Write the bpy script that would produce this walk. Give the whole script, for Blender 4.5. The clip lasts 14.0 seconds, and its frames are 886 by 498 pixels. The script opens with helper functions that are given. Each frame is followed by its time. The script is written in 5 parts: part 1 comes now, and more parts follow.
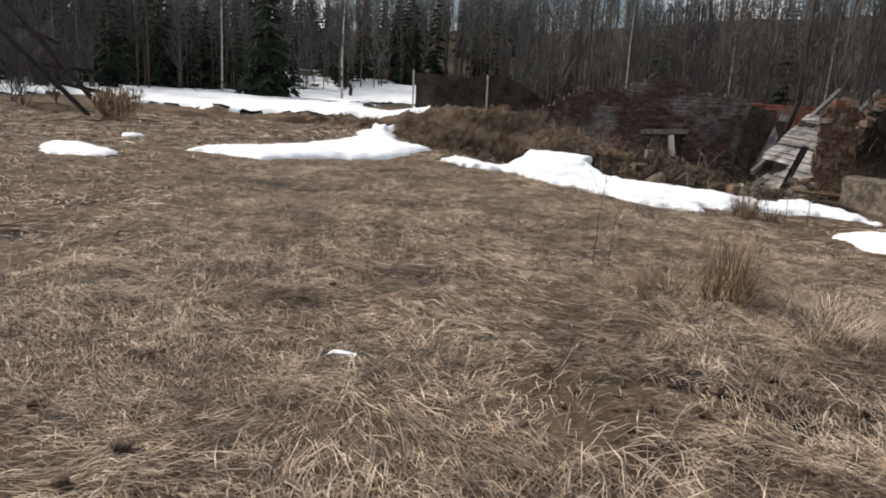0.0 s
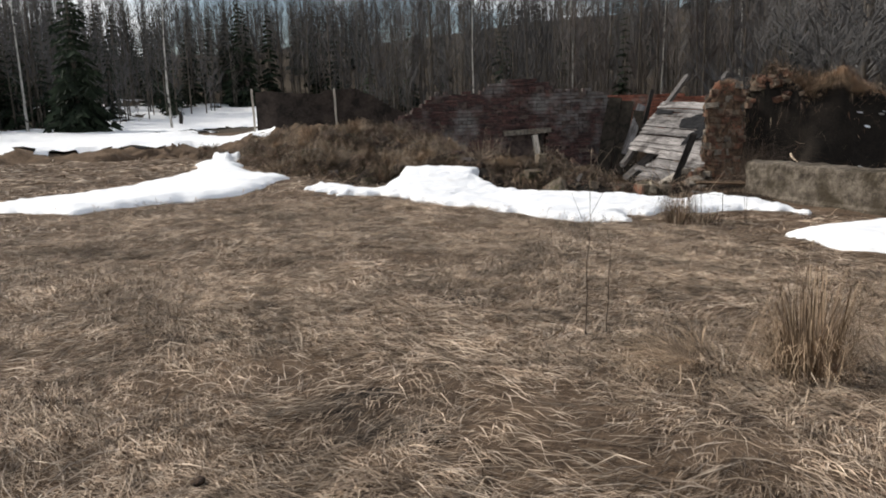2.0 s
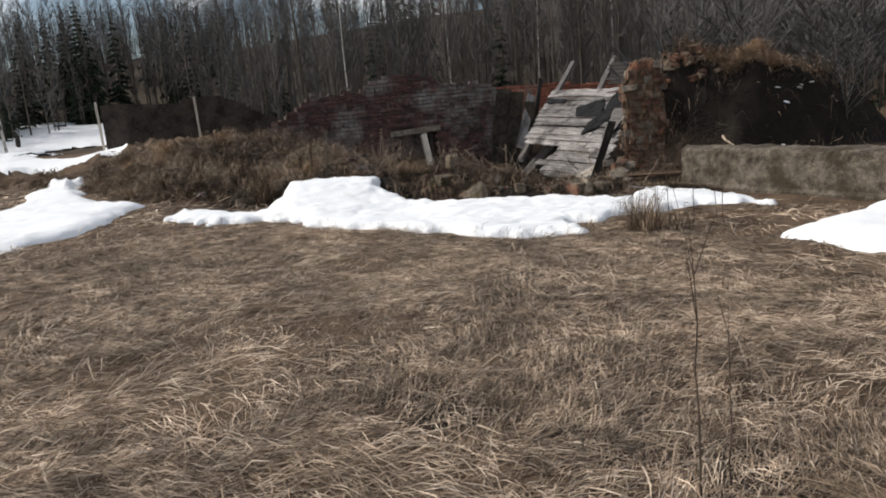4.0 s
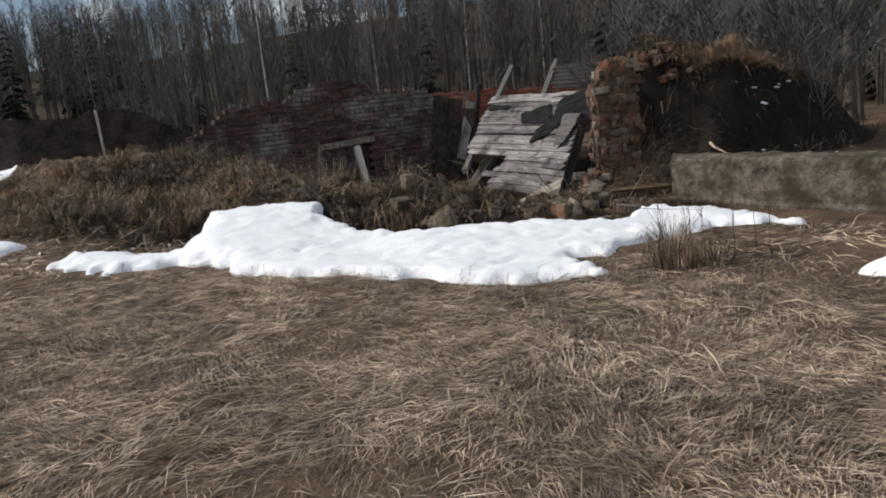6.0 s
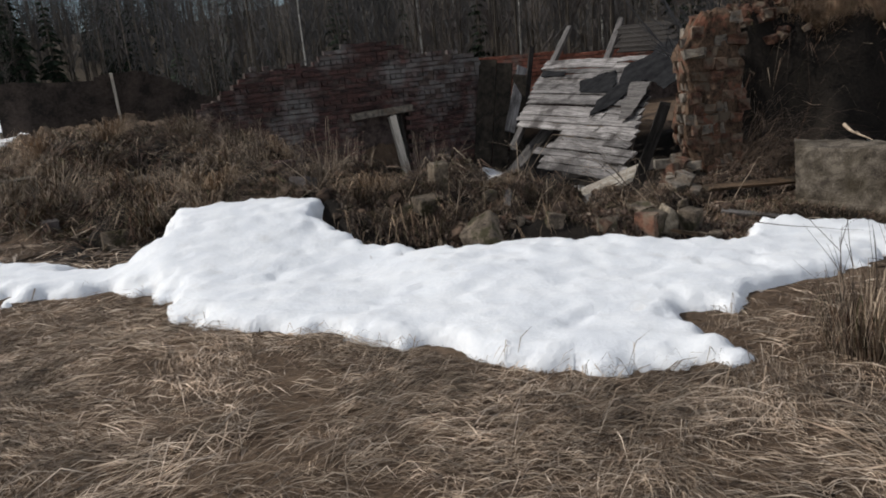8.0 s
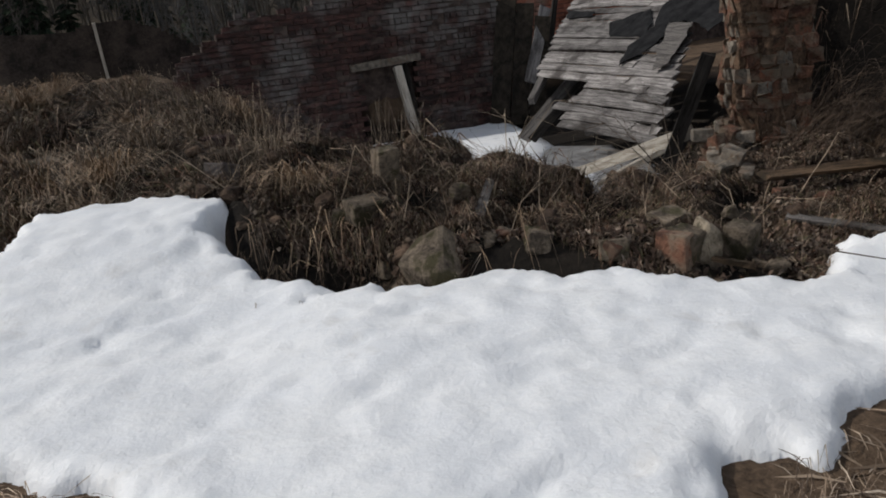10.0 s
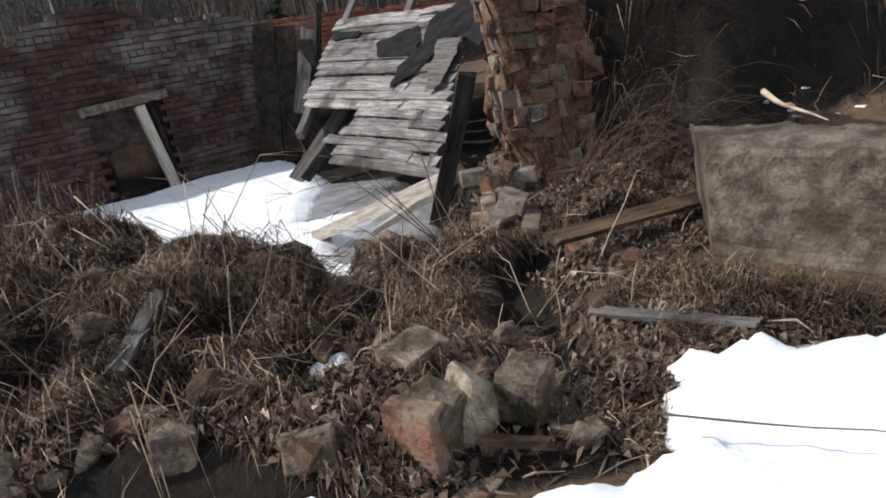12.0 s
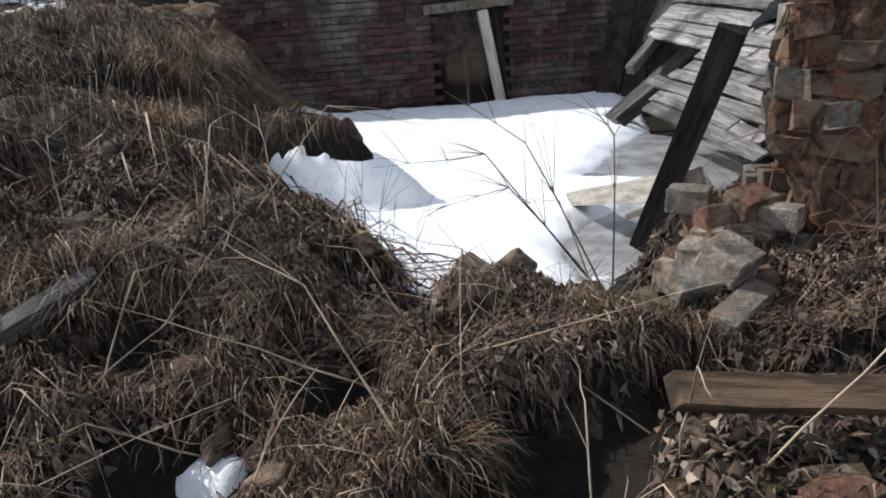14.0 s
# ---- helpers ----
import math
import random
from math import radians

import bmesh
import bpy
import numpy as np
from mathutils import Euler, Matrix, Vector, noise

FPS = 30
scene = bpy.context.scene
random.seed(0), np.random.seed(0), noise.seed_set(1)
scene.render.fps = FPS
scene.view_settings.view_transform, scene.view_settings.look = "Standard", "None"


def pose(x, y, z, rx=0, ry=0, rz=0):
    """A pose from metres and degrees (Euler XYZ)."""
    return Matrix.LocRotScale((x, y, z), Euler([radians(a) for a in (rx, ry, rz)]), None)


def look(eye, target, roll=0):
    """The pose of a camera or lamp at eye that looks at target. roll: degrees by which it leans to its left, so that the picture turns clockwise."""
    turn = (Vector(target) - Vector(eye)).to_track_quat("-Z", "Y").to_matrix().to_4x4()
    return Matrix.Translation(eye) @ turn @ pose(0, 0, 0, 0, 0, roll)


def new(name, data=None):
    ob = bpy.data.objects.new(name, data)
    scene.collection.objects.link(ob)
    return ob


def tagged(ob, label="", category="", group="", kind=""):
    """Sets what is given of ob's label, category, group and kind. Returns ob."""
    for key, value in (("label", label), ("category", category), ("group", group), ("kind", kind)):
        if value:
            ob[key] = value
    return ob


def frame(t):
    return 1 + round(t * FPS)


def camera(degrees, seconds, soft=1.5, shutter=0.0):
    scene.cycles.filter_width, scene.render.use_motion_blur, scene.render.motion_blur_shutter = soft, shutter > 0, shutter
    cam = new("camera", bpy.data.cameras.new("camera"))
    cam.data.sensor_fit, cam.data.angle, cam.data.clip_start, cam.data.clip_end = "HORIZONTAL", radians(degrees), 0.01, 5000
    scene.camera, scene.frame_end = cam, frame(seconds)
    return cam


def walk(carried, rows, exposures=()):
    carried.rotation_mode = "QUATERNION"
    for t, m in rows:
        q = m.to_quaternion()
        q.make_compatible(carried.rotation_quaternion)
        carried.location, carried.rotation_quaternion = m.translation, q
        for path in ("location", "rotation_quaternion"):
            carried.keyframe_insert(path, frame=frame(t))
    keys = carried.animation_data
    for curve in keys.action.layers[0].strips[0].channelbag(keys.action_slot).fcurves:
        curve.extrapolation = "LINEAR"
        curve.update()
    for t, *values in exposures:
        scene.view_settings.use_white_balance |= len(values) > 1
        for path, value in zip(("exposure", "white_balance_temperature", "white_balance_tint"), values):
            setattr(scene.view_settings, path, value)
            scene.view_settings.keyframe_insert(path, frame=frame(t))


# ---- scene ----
cam = camera(62.9, 14.0, 1.85)
PATH = [
    (0, (0.067, -0.084, 1.21), (0.071, 1.873, 0.797), 3.1),
    (0.5, (-0.031, 0.445, 1.162), (0.121, 2.394, 0.736), -0.5),
    (1, (-0.094, 0.951, 1.176), (0.037, 2.899, 0.743), -1.5),
    (1.5, (-0.167, 1.455, 1.211), (0.307, 3.358, 0.822), -0.1),
    (2, (-0.24, 2.013, 1.177), (0.157, 3.937, 0.803), -1.8),
    (2.5, (-0.231, 2.469, 1.167), (0.214, 4.384, 0.801), -2.4),
    (3, (-0.295, 3.026, 1.205), (0.291, 4.889, 0.775), -3.2),
    (3.5, (-0.213, 3.498, 1.185), (0.377, 5.366, 0.785), -4.3),
    (4, (-0.063, 4.033, 1.14), (0.642, 5.863, 0.75), -5.2),
    (4.2, (-0.045, 4.268, 1.124), (0.723, 6.083, 0.786), -5.6),
    (6.3, (0.403, 6.029, 1.178), (1.296, 7.776, 0.788), -6.3),
    (6.5, (0.569, 6.241, 1.161), (1.422, 8.024, 0.855), -7.9),
    (7, (0.818, 6.72, 1.164), (1.618, 8.519, 0.809), -6.9),
    (7.5, (0.984, 7.217, 1.192), (1.774, 9.014, 0.807), -5.9),
    (7.7, (1.106, 7.391, 1.166), (1.885, 9.184, 0.743), -5.8),
    (9.8, (2.471, 8.923, 1.187), (3.143, 10.723, 0.631), -6.7),
    (10, (2.574, 9.062, 1.15), (3.214, 10.861, 0.553), -7.0),
    (10.5, (2.829, 9.455, 1.154), (3.731, 11.176, 0.681), -4.3),
    (11, (3.164, 9.791, 1.122), (3.889, 11.603, 0.686), -5.3),
    (11.5, (3.508, 10.02, 1.04), (4.251, 11.795, 0.495), -7.8),
    (12, (3.92, 10.335, 1.018), (5.0, 11.904, 0.409), -9.8),
    (12.4, (4.328, 10.519, 1.058), (5.368, 12.133, 0.497), -9.6),
    (12.5, (4.405, 10.555, 1.06), (5.407, 12.208, 0.546), -10.7),
    (13, (4.817, 10.763, 1.004), (5.425, 12.601, 0.501), -10.1),
    (13.5, (5.266, 10.936, 0.987), (5.708, 12.804, 0.426), -6.2),
    (14, (5.616, 11.325, 0.872), (5.752, 13.196, 0.178), -4.2),
]
walk(cam, [(t, look(eye, target, roll)) for t, eye, target, roll in PATH],
     [(0, 0.18, 6650, 10), (3, 0.05, 6600, 10), (4, 0.0, 6550, 10), (6.5, -0.24, 6350, 10), (7.5, -0.32, 6350, 10), (10, -0.66, 6400, 10), (11, -0.36, 6250, 10), (11.5, -0.1, 6150, 10), (12, 0.3, 6200, 10), (12.5, 0.68, 6100, 10), (13.2, 0.60, 6100, 10), (14, 0.38, 6050, 10)])

# ---------------------------------------------------------------- world and sun
SUN = Vector((-0.68, 0.38, 0.63)).normalized()
world = bpy.data.worlds.new("sky")
scene.world = world
world.use_nodes = True
wn, wl = world.node_tree.nodes, world.node_tree.links
wn.clear()
sky = wn.new("ShaderNodeTexSky")
sky.sky_type = "NISHITA"
sky.sun_disc = False
sky.sun_elevation = math.asin(SUN.z)
sky.sun_rotation = math.atan2(SUN.x, SUN.y)
co = wn.new("ShaderNodeTexCoord")
stretch = wn.new("ShaderNodeMapping")
stretch.inputs["Scale"].default_value = (1.0, 1.0, 2.6)
cloud = wn.new("ShaderNodeTexNoise")
cloud.inputs["Scale"].default_value = 2.6
cloud.inputs["Detail"].default_value = 8
cloud.inputs["Roughness"].default_value = 0.55
ramp = wn.new("ShaderNodeValToRGB")
ramp.color_ramp.elements[0].position, ramp.color_ramp.elements[1].position = 0.47, 0.58
mix = wn.new("ShaderNodeMix")
mix.data_type = "RGBA"
mix.inputs["B"].default_value = (14.5, 14.8, 15.2, 1)
bg = wn.new("ShaderNodeBackground")
bg.inputs["Strength"].default_value = 0.076
wout = wn.new("ShaderNodeOutputWorld")
wl.new(co.outputs["Generated"], stretch.inputs["Vector"])
wl.new(stretch.outputs["Vector"], cloud.inputs["Vector"])
wl.new(cloud.outputs["Fac"], ramp.inputs["Fac"])
wl.new(ramp.outputs["Color"], mix.inputs["Factor"])
wl.new(sky.outputs["Color"], mix.inputs["A"])
wl.new(mix.outputs["Result"], bg.inputs["Color"])
wl.new(bg.outputs["Background"], wout.inputs["Surface"])
sun = new("sun", bpy.data.lights.new("sun", "SUN"))
sun.data.energy = 3.7
sun.data.angle = radians(0.55)
sun.data.color = (1.0, 0.95, 0.87)
sun.matrix_world = look(SUN * 60, (0, 0, 0))

# ---------------------------------------------------------------- materials


def mat(name, dark, light, scale=6.0, rough=0.9, bump=0.3, fine=60.0, stretch=(1, 1, 1), stain=None, stain_scale=1.2, stain_at=(0.55, 0.7), vary=0.0, island=0.0, spec=0.2, placed=False):
    """Two tones broken by noise at two scales, a third tone in stains, relief, and a random shade per piece."""
    m = bpy.data.materials.new(name)
    m.use_nodes = True
    n, l = m.node_tree.nodes, m.node_tree.links
    b = n["Principled BSDF"]
    b.inputs["Roughness"].default_value = rough
    b.inputs["Specular IOR Level"].default_value = spec
    tc, mp = n.new("ShaderNodeTexCoord"), n.new("ShaderNodeMapping")
    mp.inputs["Scale"].default_value = stretch
    where = n.new("ShaderNodeNewGeometry").outputs["Position"]
    l.new(where if placed else tc.outputs["Object"], mp.inputs["Vector"])
    big, small = n.new("ShaderNodeTexNoise"), n.new("ShaderNodeTexNoise")
    for t, s, d in ((big, scale, 5), (small, fine, 4)):
        t.inputs["Scale"].default_value, t.inputs["Detail"].default_value, t.inputs["Roughness"].default_value = s, d, 0.65
        l.new(mp.outputs["Vector"], t.inputs["Vector"])
    add = n.new("ShaderNodeMath")
    add.operation = "MULTIPLY_ADD"
    add.inputs[1].default_value = 0.45
    l.new(small.outputs["Fac"], add.inputs[0])
    half = n.new("ShaderNodeMath")
    half.operation = "MULTIPLY_ADD"
    half.inputs[1].default_value, half.inputs[2].default_value = 0.9, -0.18
    l.new(big.outputs["Fac"], half.inputs[0])
    l.new(half.outputs[0], add.inputs[2])
    tone = n.new("ShaderNodeValToRGB")
    tone.color_ramp.elements[0].color, tone.color_ramp.elements[1].color = (*dark, 1), (*light, 1)
    tone.color_ramp.elements[0].position, tone.color_ramp.elements[1].position = 0.37, 0.62
    l.new(add.outputs[0], tone.inputs["Fac"])
    colour = tone.outputs["Color"]
    if stain:
        st, sr, sm = n.new("ShaderNodeTexNoise"), n.new("ShaderNodeValToRGB"), n.new("ShaderNodeMix")
        st.inputs["Scale"].default_value, st.inputs["Detail"].default_value, st.inputs["Roughness"].default_value = stain_scale, 6, 0.6
        l.new(where, st.inputs["Vector"])
        sr.color_ramp.elements[0].position, sr.color_ramp.elements[1].position = stain_at
        l.new(st.outputs["Fac"], sr.inputs["Fac"])
        sm.data_type = "RGBA"
        sm.inputs["B"].default_value = (*stain, 1)
        l.new(sr.outputs["Color"], sm.inputs["Factor"])
        l.new(colour, sm.inputs["A"])
        colour = sm.outputs["Result"]
    for amount, node, socket in ((vary, "ShaderNodeObjectInfo", "Random"), (island, "ShaderNodeNewGeometry", "Random Per Island")):
        if amount:
            r, hs, mr = n.new(node), n.new("ShaderNodeHueSaturation"), n.new("ShaderNodeMapRange")
            mr.inputs["To Min"].default_value, mr.inputs["To Max"].default_value = 1 - amount, 1 + amount
            l.new(r.outputs[socket], mr.inputs["Value"])
            l.new(mr.outputs["Result"], hs.inputs["Value"])
            l.new(colour, hs.inputs["Color"])
            colour = hs.outputs["Color"]
    l.new(colour, b.inputs["Base Color"])
    if bump:
        bp = n.new("ShaderNodeBump")
        bp.inputs["Strength"].default_value, bp.inputs["Distance"].default_value = bump, 0.02
        l.new(add.outputs[0], bp.inputs["Height"])
        l.new(bp.outputs["Normal"], b.inputs["Normal"])
    return m


def blade_mat(name, tones, rough=0.75, patchy=1.0):
    """Dry stems: each blade takes one of the tones at random, with some light through it."""
    m = bpy.data.materials.new(name)
    m.use_nodes = True
    n, l = m.node_tree.nodes, m.node_tree.links
    b = n["Principled BSDF"]
    b.inputs["Roughness"].default_value = rough
    b.inputs["Specular IOR Level"].default_value = 0.25
    g, r = n.new("ShaderNodeNewGeometry"), n.new("ShaderNodeValToRGB")
    e = r.color_ramp.elements
    while len(e) < len(tones):
        e.new(0.5)
    for i, c in enumerate(tones):
        e[i].position, e[i].color = i / (len(tones) - 1), (*c, 1)
    l.new(g.outputs["Random Per Island"], r.inputs["Fac"])
    tc, hs = n.new("ShaderNodeTexCoord"), n.new("ShaderNodeHueSaturation")
    total = None
    for s, lo, hi in ((0.5, 0.76, 1.24), (1.8, 0.60, 1.36), (8.0, 0.50, 1.46)):
        t, mr = n.new("ShaderNodeTexNoise"), n.new("ShaderNodeMapRange")
        t.inputs["Scale"].default_value, t.inputs["Detail"].default_value = s, 3
        mr.inputs["From Min"].default_value, mr.inputs["From Max"].default_value = 0.32, 0.68
        mr.inputs["To Min"].default_value, mr.inputs["To Max"].default_value = 1 + (lo - 1) * patchy, 1 + (hi - 1) * patchy
        l.new(tc.outputs["Object"], t.inputs["Vector"])
        l.new(t.outputs["Fac"], mr.inputs["Value"])
        if total is None:
            total = mr.outputs["Result"]
        else:
            mu = n.new("ShaderNodeMath")
            mu.operation = "MULTIPLY"
            l.new(total, mu.inputs[0])
            l.new(mr.outputs["Result"], mu.inputs[1])
            total = mu.outputs[0]
    l.new(total, hs.inputs["Value"])
    l.new(r.outputs["Color"], hs.inputs["Color"])
    l.new(hs.outputs["Color"], b.inputs["Base Color"])
    return m


def ground_mat(name, a, b, c):
    """Thatch, black soil (laid also where shade falls) and forest floor, laid out by the ground's own attributes, with
    ragged borders.
    """
    m = bpy.data.materials.new(name)
    m.use_nodes = True
    n, l = m.node_tree.nodes, m.node_tree.links
    p = n["Principled BSDF"]
    p.inputs["Roughness"].default_value, p.inputs["Specular IOR Level"].default_value = 0.95, 0.15
    tc = n.new("ShaderNodeTexCoord")
    t1, t2 = n.new("ShaderNodeTexNoise"), n.new("ShaderNodeTexNoise")
    for t, s in ((t1, 2.2), (t2, 34)):
        t.inputs["Scale"].default_value, t.inputs["Detail"].default_value, t.inputs["Roughness"].default_value = s, 6, 0.68
        l.new(tc.outputs["Object"], t.inputs["Vector"])
    mid = n.new("ShaderNodeMix")
    mid.inputs["Factor"].default_value = 0.5
    l.new(t1.outputs["Fac"], mid.inputs["A"])
    l.new(t2.outputs["Fac"], mid.inputs["B"])
    colour = None
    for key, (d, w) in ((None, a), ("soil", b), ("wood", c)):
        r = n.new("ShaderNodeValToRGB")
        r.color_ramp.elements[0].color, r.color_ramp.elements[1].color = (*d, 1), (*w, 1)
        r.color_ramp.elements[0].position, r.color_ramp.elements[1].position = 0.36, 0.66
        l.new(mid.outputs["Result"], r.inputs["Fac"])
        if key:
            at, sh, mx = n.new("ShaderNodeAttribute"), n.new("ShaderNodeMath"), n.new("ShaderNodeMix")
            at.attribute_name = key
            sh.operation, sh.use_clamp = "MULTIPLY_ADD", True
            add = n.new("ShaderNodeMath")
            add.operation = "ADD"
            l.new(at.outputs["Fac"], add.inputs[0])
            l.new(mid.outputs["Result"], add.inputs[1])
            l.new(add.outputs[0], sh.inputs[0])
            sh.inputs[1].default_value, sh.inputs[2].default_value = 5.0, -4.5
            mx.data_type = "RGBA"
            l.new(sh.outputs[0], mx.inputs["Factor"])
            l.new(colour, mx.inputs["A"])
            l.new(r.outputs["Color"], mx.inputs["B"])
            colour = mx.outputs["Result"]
        else:
            colour = r.outputs["Color"]
    l.new(colour, p.inputs["Base Color"])
    bp = n.new("ShaderNodeBump")
    bp.inputs["Strength"].default_value, bp.inputs["Distance"].default_value = 1.0, 0.03
    l.new(mid.outputs["Result"], bp.inputs["Height"])
    l.new(bp.outputs["Normal"], p.inputs["Normal"])
    return m


M_GROUND = ground_mat("thatch_soil_and_shade", ((0.038, 0.026, 0.018), (0.20, 0.138, 0.092)), ((0.006, 0.0055, 0.005), (0.030, 0.024, 0.019)), ((0.03, 0.024, 0.017), (0.09, 0.07, 0.05)))
M_BLACKSHADE = mat("black_shade", (0.012, 0.010, 0.008), (0.05, 0.04, 0.03), 4, 0.95, 1.0, 30)
M_CLOD = mat("brown_clod", (0.020, 0.014, 0.011), (0.13, 0.088, 0.062), 9, 0.95, 1.0, 60, stain=(0.17, 0.13, 0.095), stain_scale=6, stain_at=(0.56, 0.66), vary=0.4, placed=True)
M_SNOW = mat("old_snow", (0.80, 0.82, 0.85), (0.90, 0.91, 0.92), 3, 0.55, 0.6, 34, stain=(0.66, 0.64, 0.61), stain_scale=2.8, stain_at=(0.60, 0.85), spec=0.35)
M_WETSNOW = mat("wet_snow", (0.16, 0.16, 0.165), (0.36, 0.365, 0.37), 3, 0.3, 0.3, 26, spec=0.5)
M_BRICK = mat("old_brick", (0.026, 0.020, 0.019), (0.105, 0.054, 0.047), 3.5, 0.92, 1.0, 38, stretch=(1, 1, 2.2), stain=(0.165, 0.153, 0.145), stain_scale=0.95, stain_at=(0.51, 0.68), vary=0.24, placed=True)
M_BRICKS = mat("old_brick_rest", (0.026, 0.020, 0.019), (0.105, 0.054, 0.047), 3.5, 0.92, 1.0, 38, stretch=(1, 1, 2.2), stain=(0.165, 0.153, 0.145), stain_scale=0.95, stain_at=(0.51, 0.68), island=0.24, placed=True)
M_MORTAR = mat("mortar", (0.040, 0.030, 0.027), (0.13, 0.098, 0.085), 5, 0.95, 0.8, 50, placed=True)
M_PBRICK = mat("pillar_brick", (0.055, 0.030, 0.022), (0.185, 0.092, 0.060), 9, 0.92, 1.0, 48, stain=(0.165, 0.128, 0.094), stain_scale=6, stain_at=(0.44, 0.58), vary=0.35, placed=True)
M_PMORTAR = mat("orange_mortar", (0.042, 0.028, 0.020), (0.155, 0.100, 0.066), 14, 0.95, 1.0, 55, stain=(0.19, 0.085, 0.055), stain_scale=5, stain_at=(0.54, 0.64))
M_GREYBRICK = mat("limed_brick", (0.085, 0.074, 0.062), (0.25, 0.215, 0.175), 8, 0.92, 1.0, 40, stain=(0.17, 0.115, 0.08), stain_scale=6, stain_at=(0.52, 0.64), vary=0.25, placed=True)
M_CONCRETE = mat("concrete", (0.058, 0.047, 0.037), (0.185, 0.157, 0.124), 7, 0.93, 1.0, 55, stain=(0.050, 0.040, 0.027), stain_scale=3.2, stain_at=(0.46, 0.62))
M_STONE = mat("field_stone", (0.050, 0.039, 0.030), (0.215, 0.172, 0.128), 9, 0.9, 1.0, 55, stain=(0.055, 0.048, 0.026), stain_scale=7, stain_at=(0.50, 0.60), vary=0.3, placed=True)
M_TAN = mat("tan_block", (0.13, 0.105, 0.075), (0.34, 0.285, 0.215), 10, 0.92, 1.0, 60, stain=(0.075, 0.066, 0.045), stain_scale=8, stain_at=(0.50, 0.60), placed=True)
M_WOOD = mat("grey_wood", (0.10, 0.092, 0.088), (0.36, 0.335, 0.32), 3, 0.8, 0.9, 26, stretch=(9, 0.7, 9), stain=(0.07, 0.062, 0.058), stain_scale=1.5, stain_at=(0.50, 0.64), vary=0.36)
M_DARKWOOD = mat("dark_wood", (0.014, 0.012, 0.011), (0.055, 0.049, 0.044), 3, 0.9, 0.7, 26, stretch=(9, 0.7, 9), vary=0.2, spec=0.1)
M_PALEWOOD = mat("pale_wood", (0.30, 0.26, 0.21), (0.58, 0.53, 0.46), 3, 0.8, 0.6, 26, stretch=(9, 0.7, 9), vary=0.15)
M_BROWNWOOD = mat("brown_wood", (0.035, 0.023, 0.015), (0.165, 0.108, 0.066), 3, 0.85, 1.0, 26, stretch=(9, 0.7, 9), stain=(0.035, 0.027, 0.018), stain_scale=4, stain_at=(0.46, 0.6), vary=0.15)
M_FELT = mat("roofing_felt", (0.010, 0.010, 0.011), (0.028, 0.028, 0.029), 4, 0.95, 0.4, 60, spec=0.05)
M_OLDWOOD = mat("blackened_wood", (0.05, 0.046, 0.043), (0.17, 0.155, 0.145), 3, 0.85, 0.7, 26, stretch=(9, 0.7, 9), vary=0.25)
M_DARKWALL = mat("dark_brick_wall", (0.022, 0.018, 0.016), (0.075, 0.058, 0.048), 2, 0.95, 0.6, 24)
M_BARK = mat("grey_bark", (0.045, 0.038, 0.030), (0.13, 0.11, 0.09), 1.5, 0.95, 0.5, 14, stretch=(3, 3, 0.6), island=0.3)
M_TWIG = mat("bare_twigs", (0.066, 0.064, 0.064), (0.140, 0.134, 0.130), 0.12, 0.95, 0.0, 3, stain=(0.115, 0.082, 0.068), stain_scale=0.09, stain_at=(0.54, 0.72), island=0.2)
M_BIRCH = mat("birch_bark", (0.30, 0.28, 0.25), (0.58, 0.56, 0.52), 4, 0.85, 0.3, 20, stain=(0.04, 0.035, 0.03), stain_scale=5, stain_at=(0.56, 0.62))
M_SPRUCE = mat("spruce_needles", (0.010, 0.016, 0.010), (0.035, 0.048, 0.028), 0.8, 0.9, 0.0, 9, island=0.35)
B_FIELD = blade_mat("dry_field_grass", [(0.050, 0.033, 0.024), (0.34, 0.25, 0.178), (0.46, 0.36, 0.265), (0.115, 0.076, 0.053), (0.64, 0.53, 0.415)])
B_STRAW = blade_mat("pale_straw", [(0.13, 0.085, 0.055), (0.42, 0.31, 0.205), (0.29, 0.205, 0.135), (0.20, 0.135, 0.09)])
B_GOLD = blade_mat("golden_straw", [(0.20, 0.13, 0.085), (0.52, 0.37, 0.25), (0.38, 0.265, 0.175)])
B_PALE = blade_mat("bleached_straw", [(0.30, 0.225, 0.16), (0.60, 0.49, 0.385), (0.40, 0.305, 0.22), (0.14, 0.095, 0.068)])
B_MOUND = blade_mat("brown_weeds", [(0.018, 0.013, 0.011), (0.13, 0.082, 0.056), (0.028, 0.019, 0.015), (0.33, 0.26, 0.19), (0.13, 0.066, 0.040), (0.042, 0.029, 0.021), (0.085, 0.074, 0.032), (0.024, 0.017, 0.014)])
B_STEM = blade_mat("pale_dead_stems", [(0.20, 0.145, 0.098), (0.35, 0.275, 0.20), (0.11, 0.074, 0.052)])
B_LEAF = blade_mat("leaf_litter", [(0.030, 0.020, 0.015), (0.14, 0.095, 0.068), (0.060, 0.038, 0.028), (0.034, 0.023, 0.017), (0.29, 0.23, 0.18)])
B_BUSH = blade_mat("reddish_bush_stems", [(0.050, 0.034, 0.026), (0.19, 0.14, 0.10), (0.080, 0.054, 0.040), (0.30, 0.24, 0.18)])
B_DARKSTEM = blade_mat("dark_twigs", [(0.045, 0.032, 0.025), (0.10, 0.075, 0.055)])

# ---------------------------------------------------------------- tools


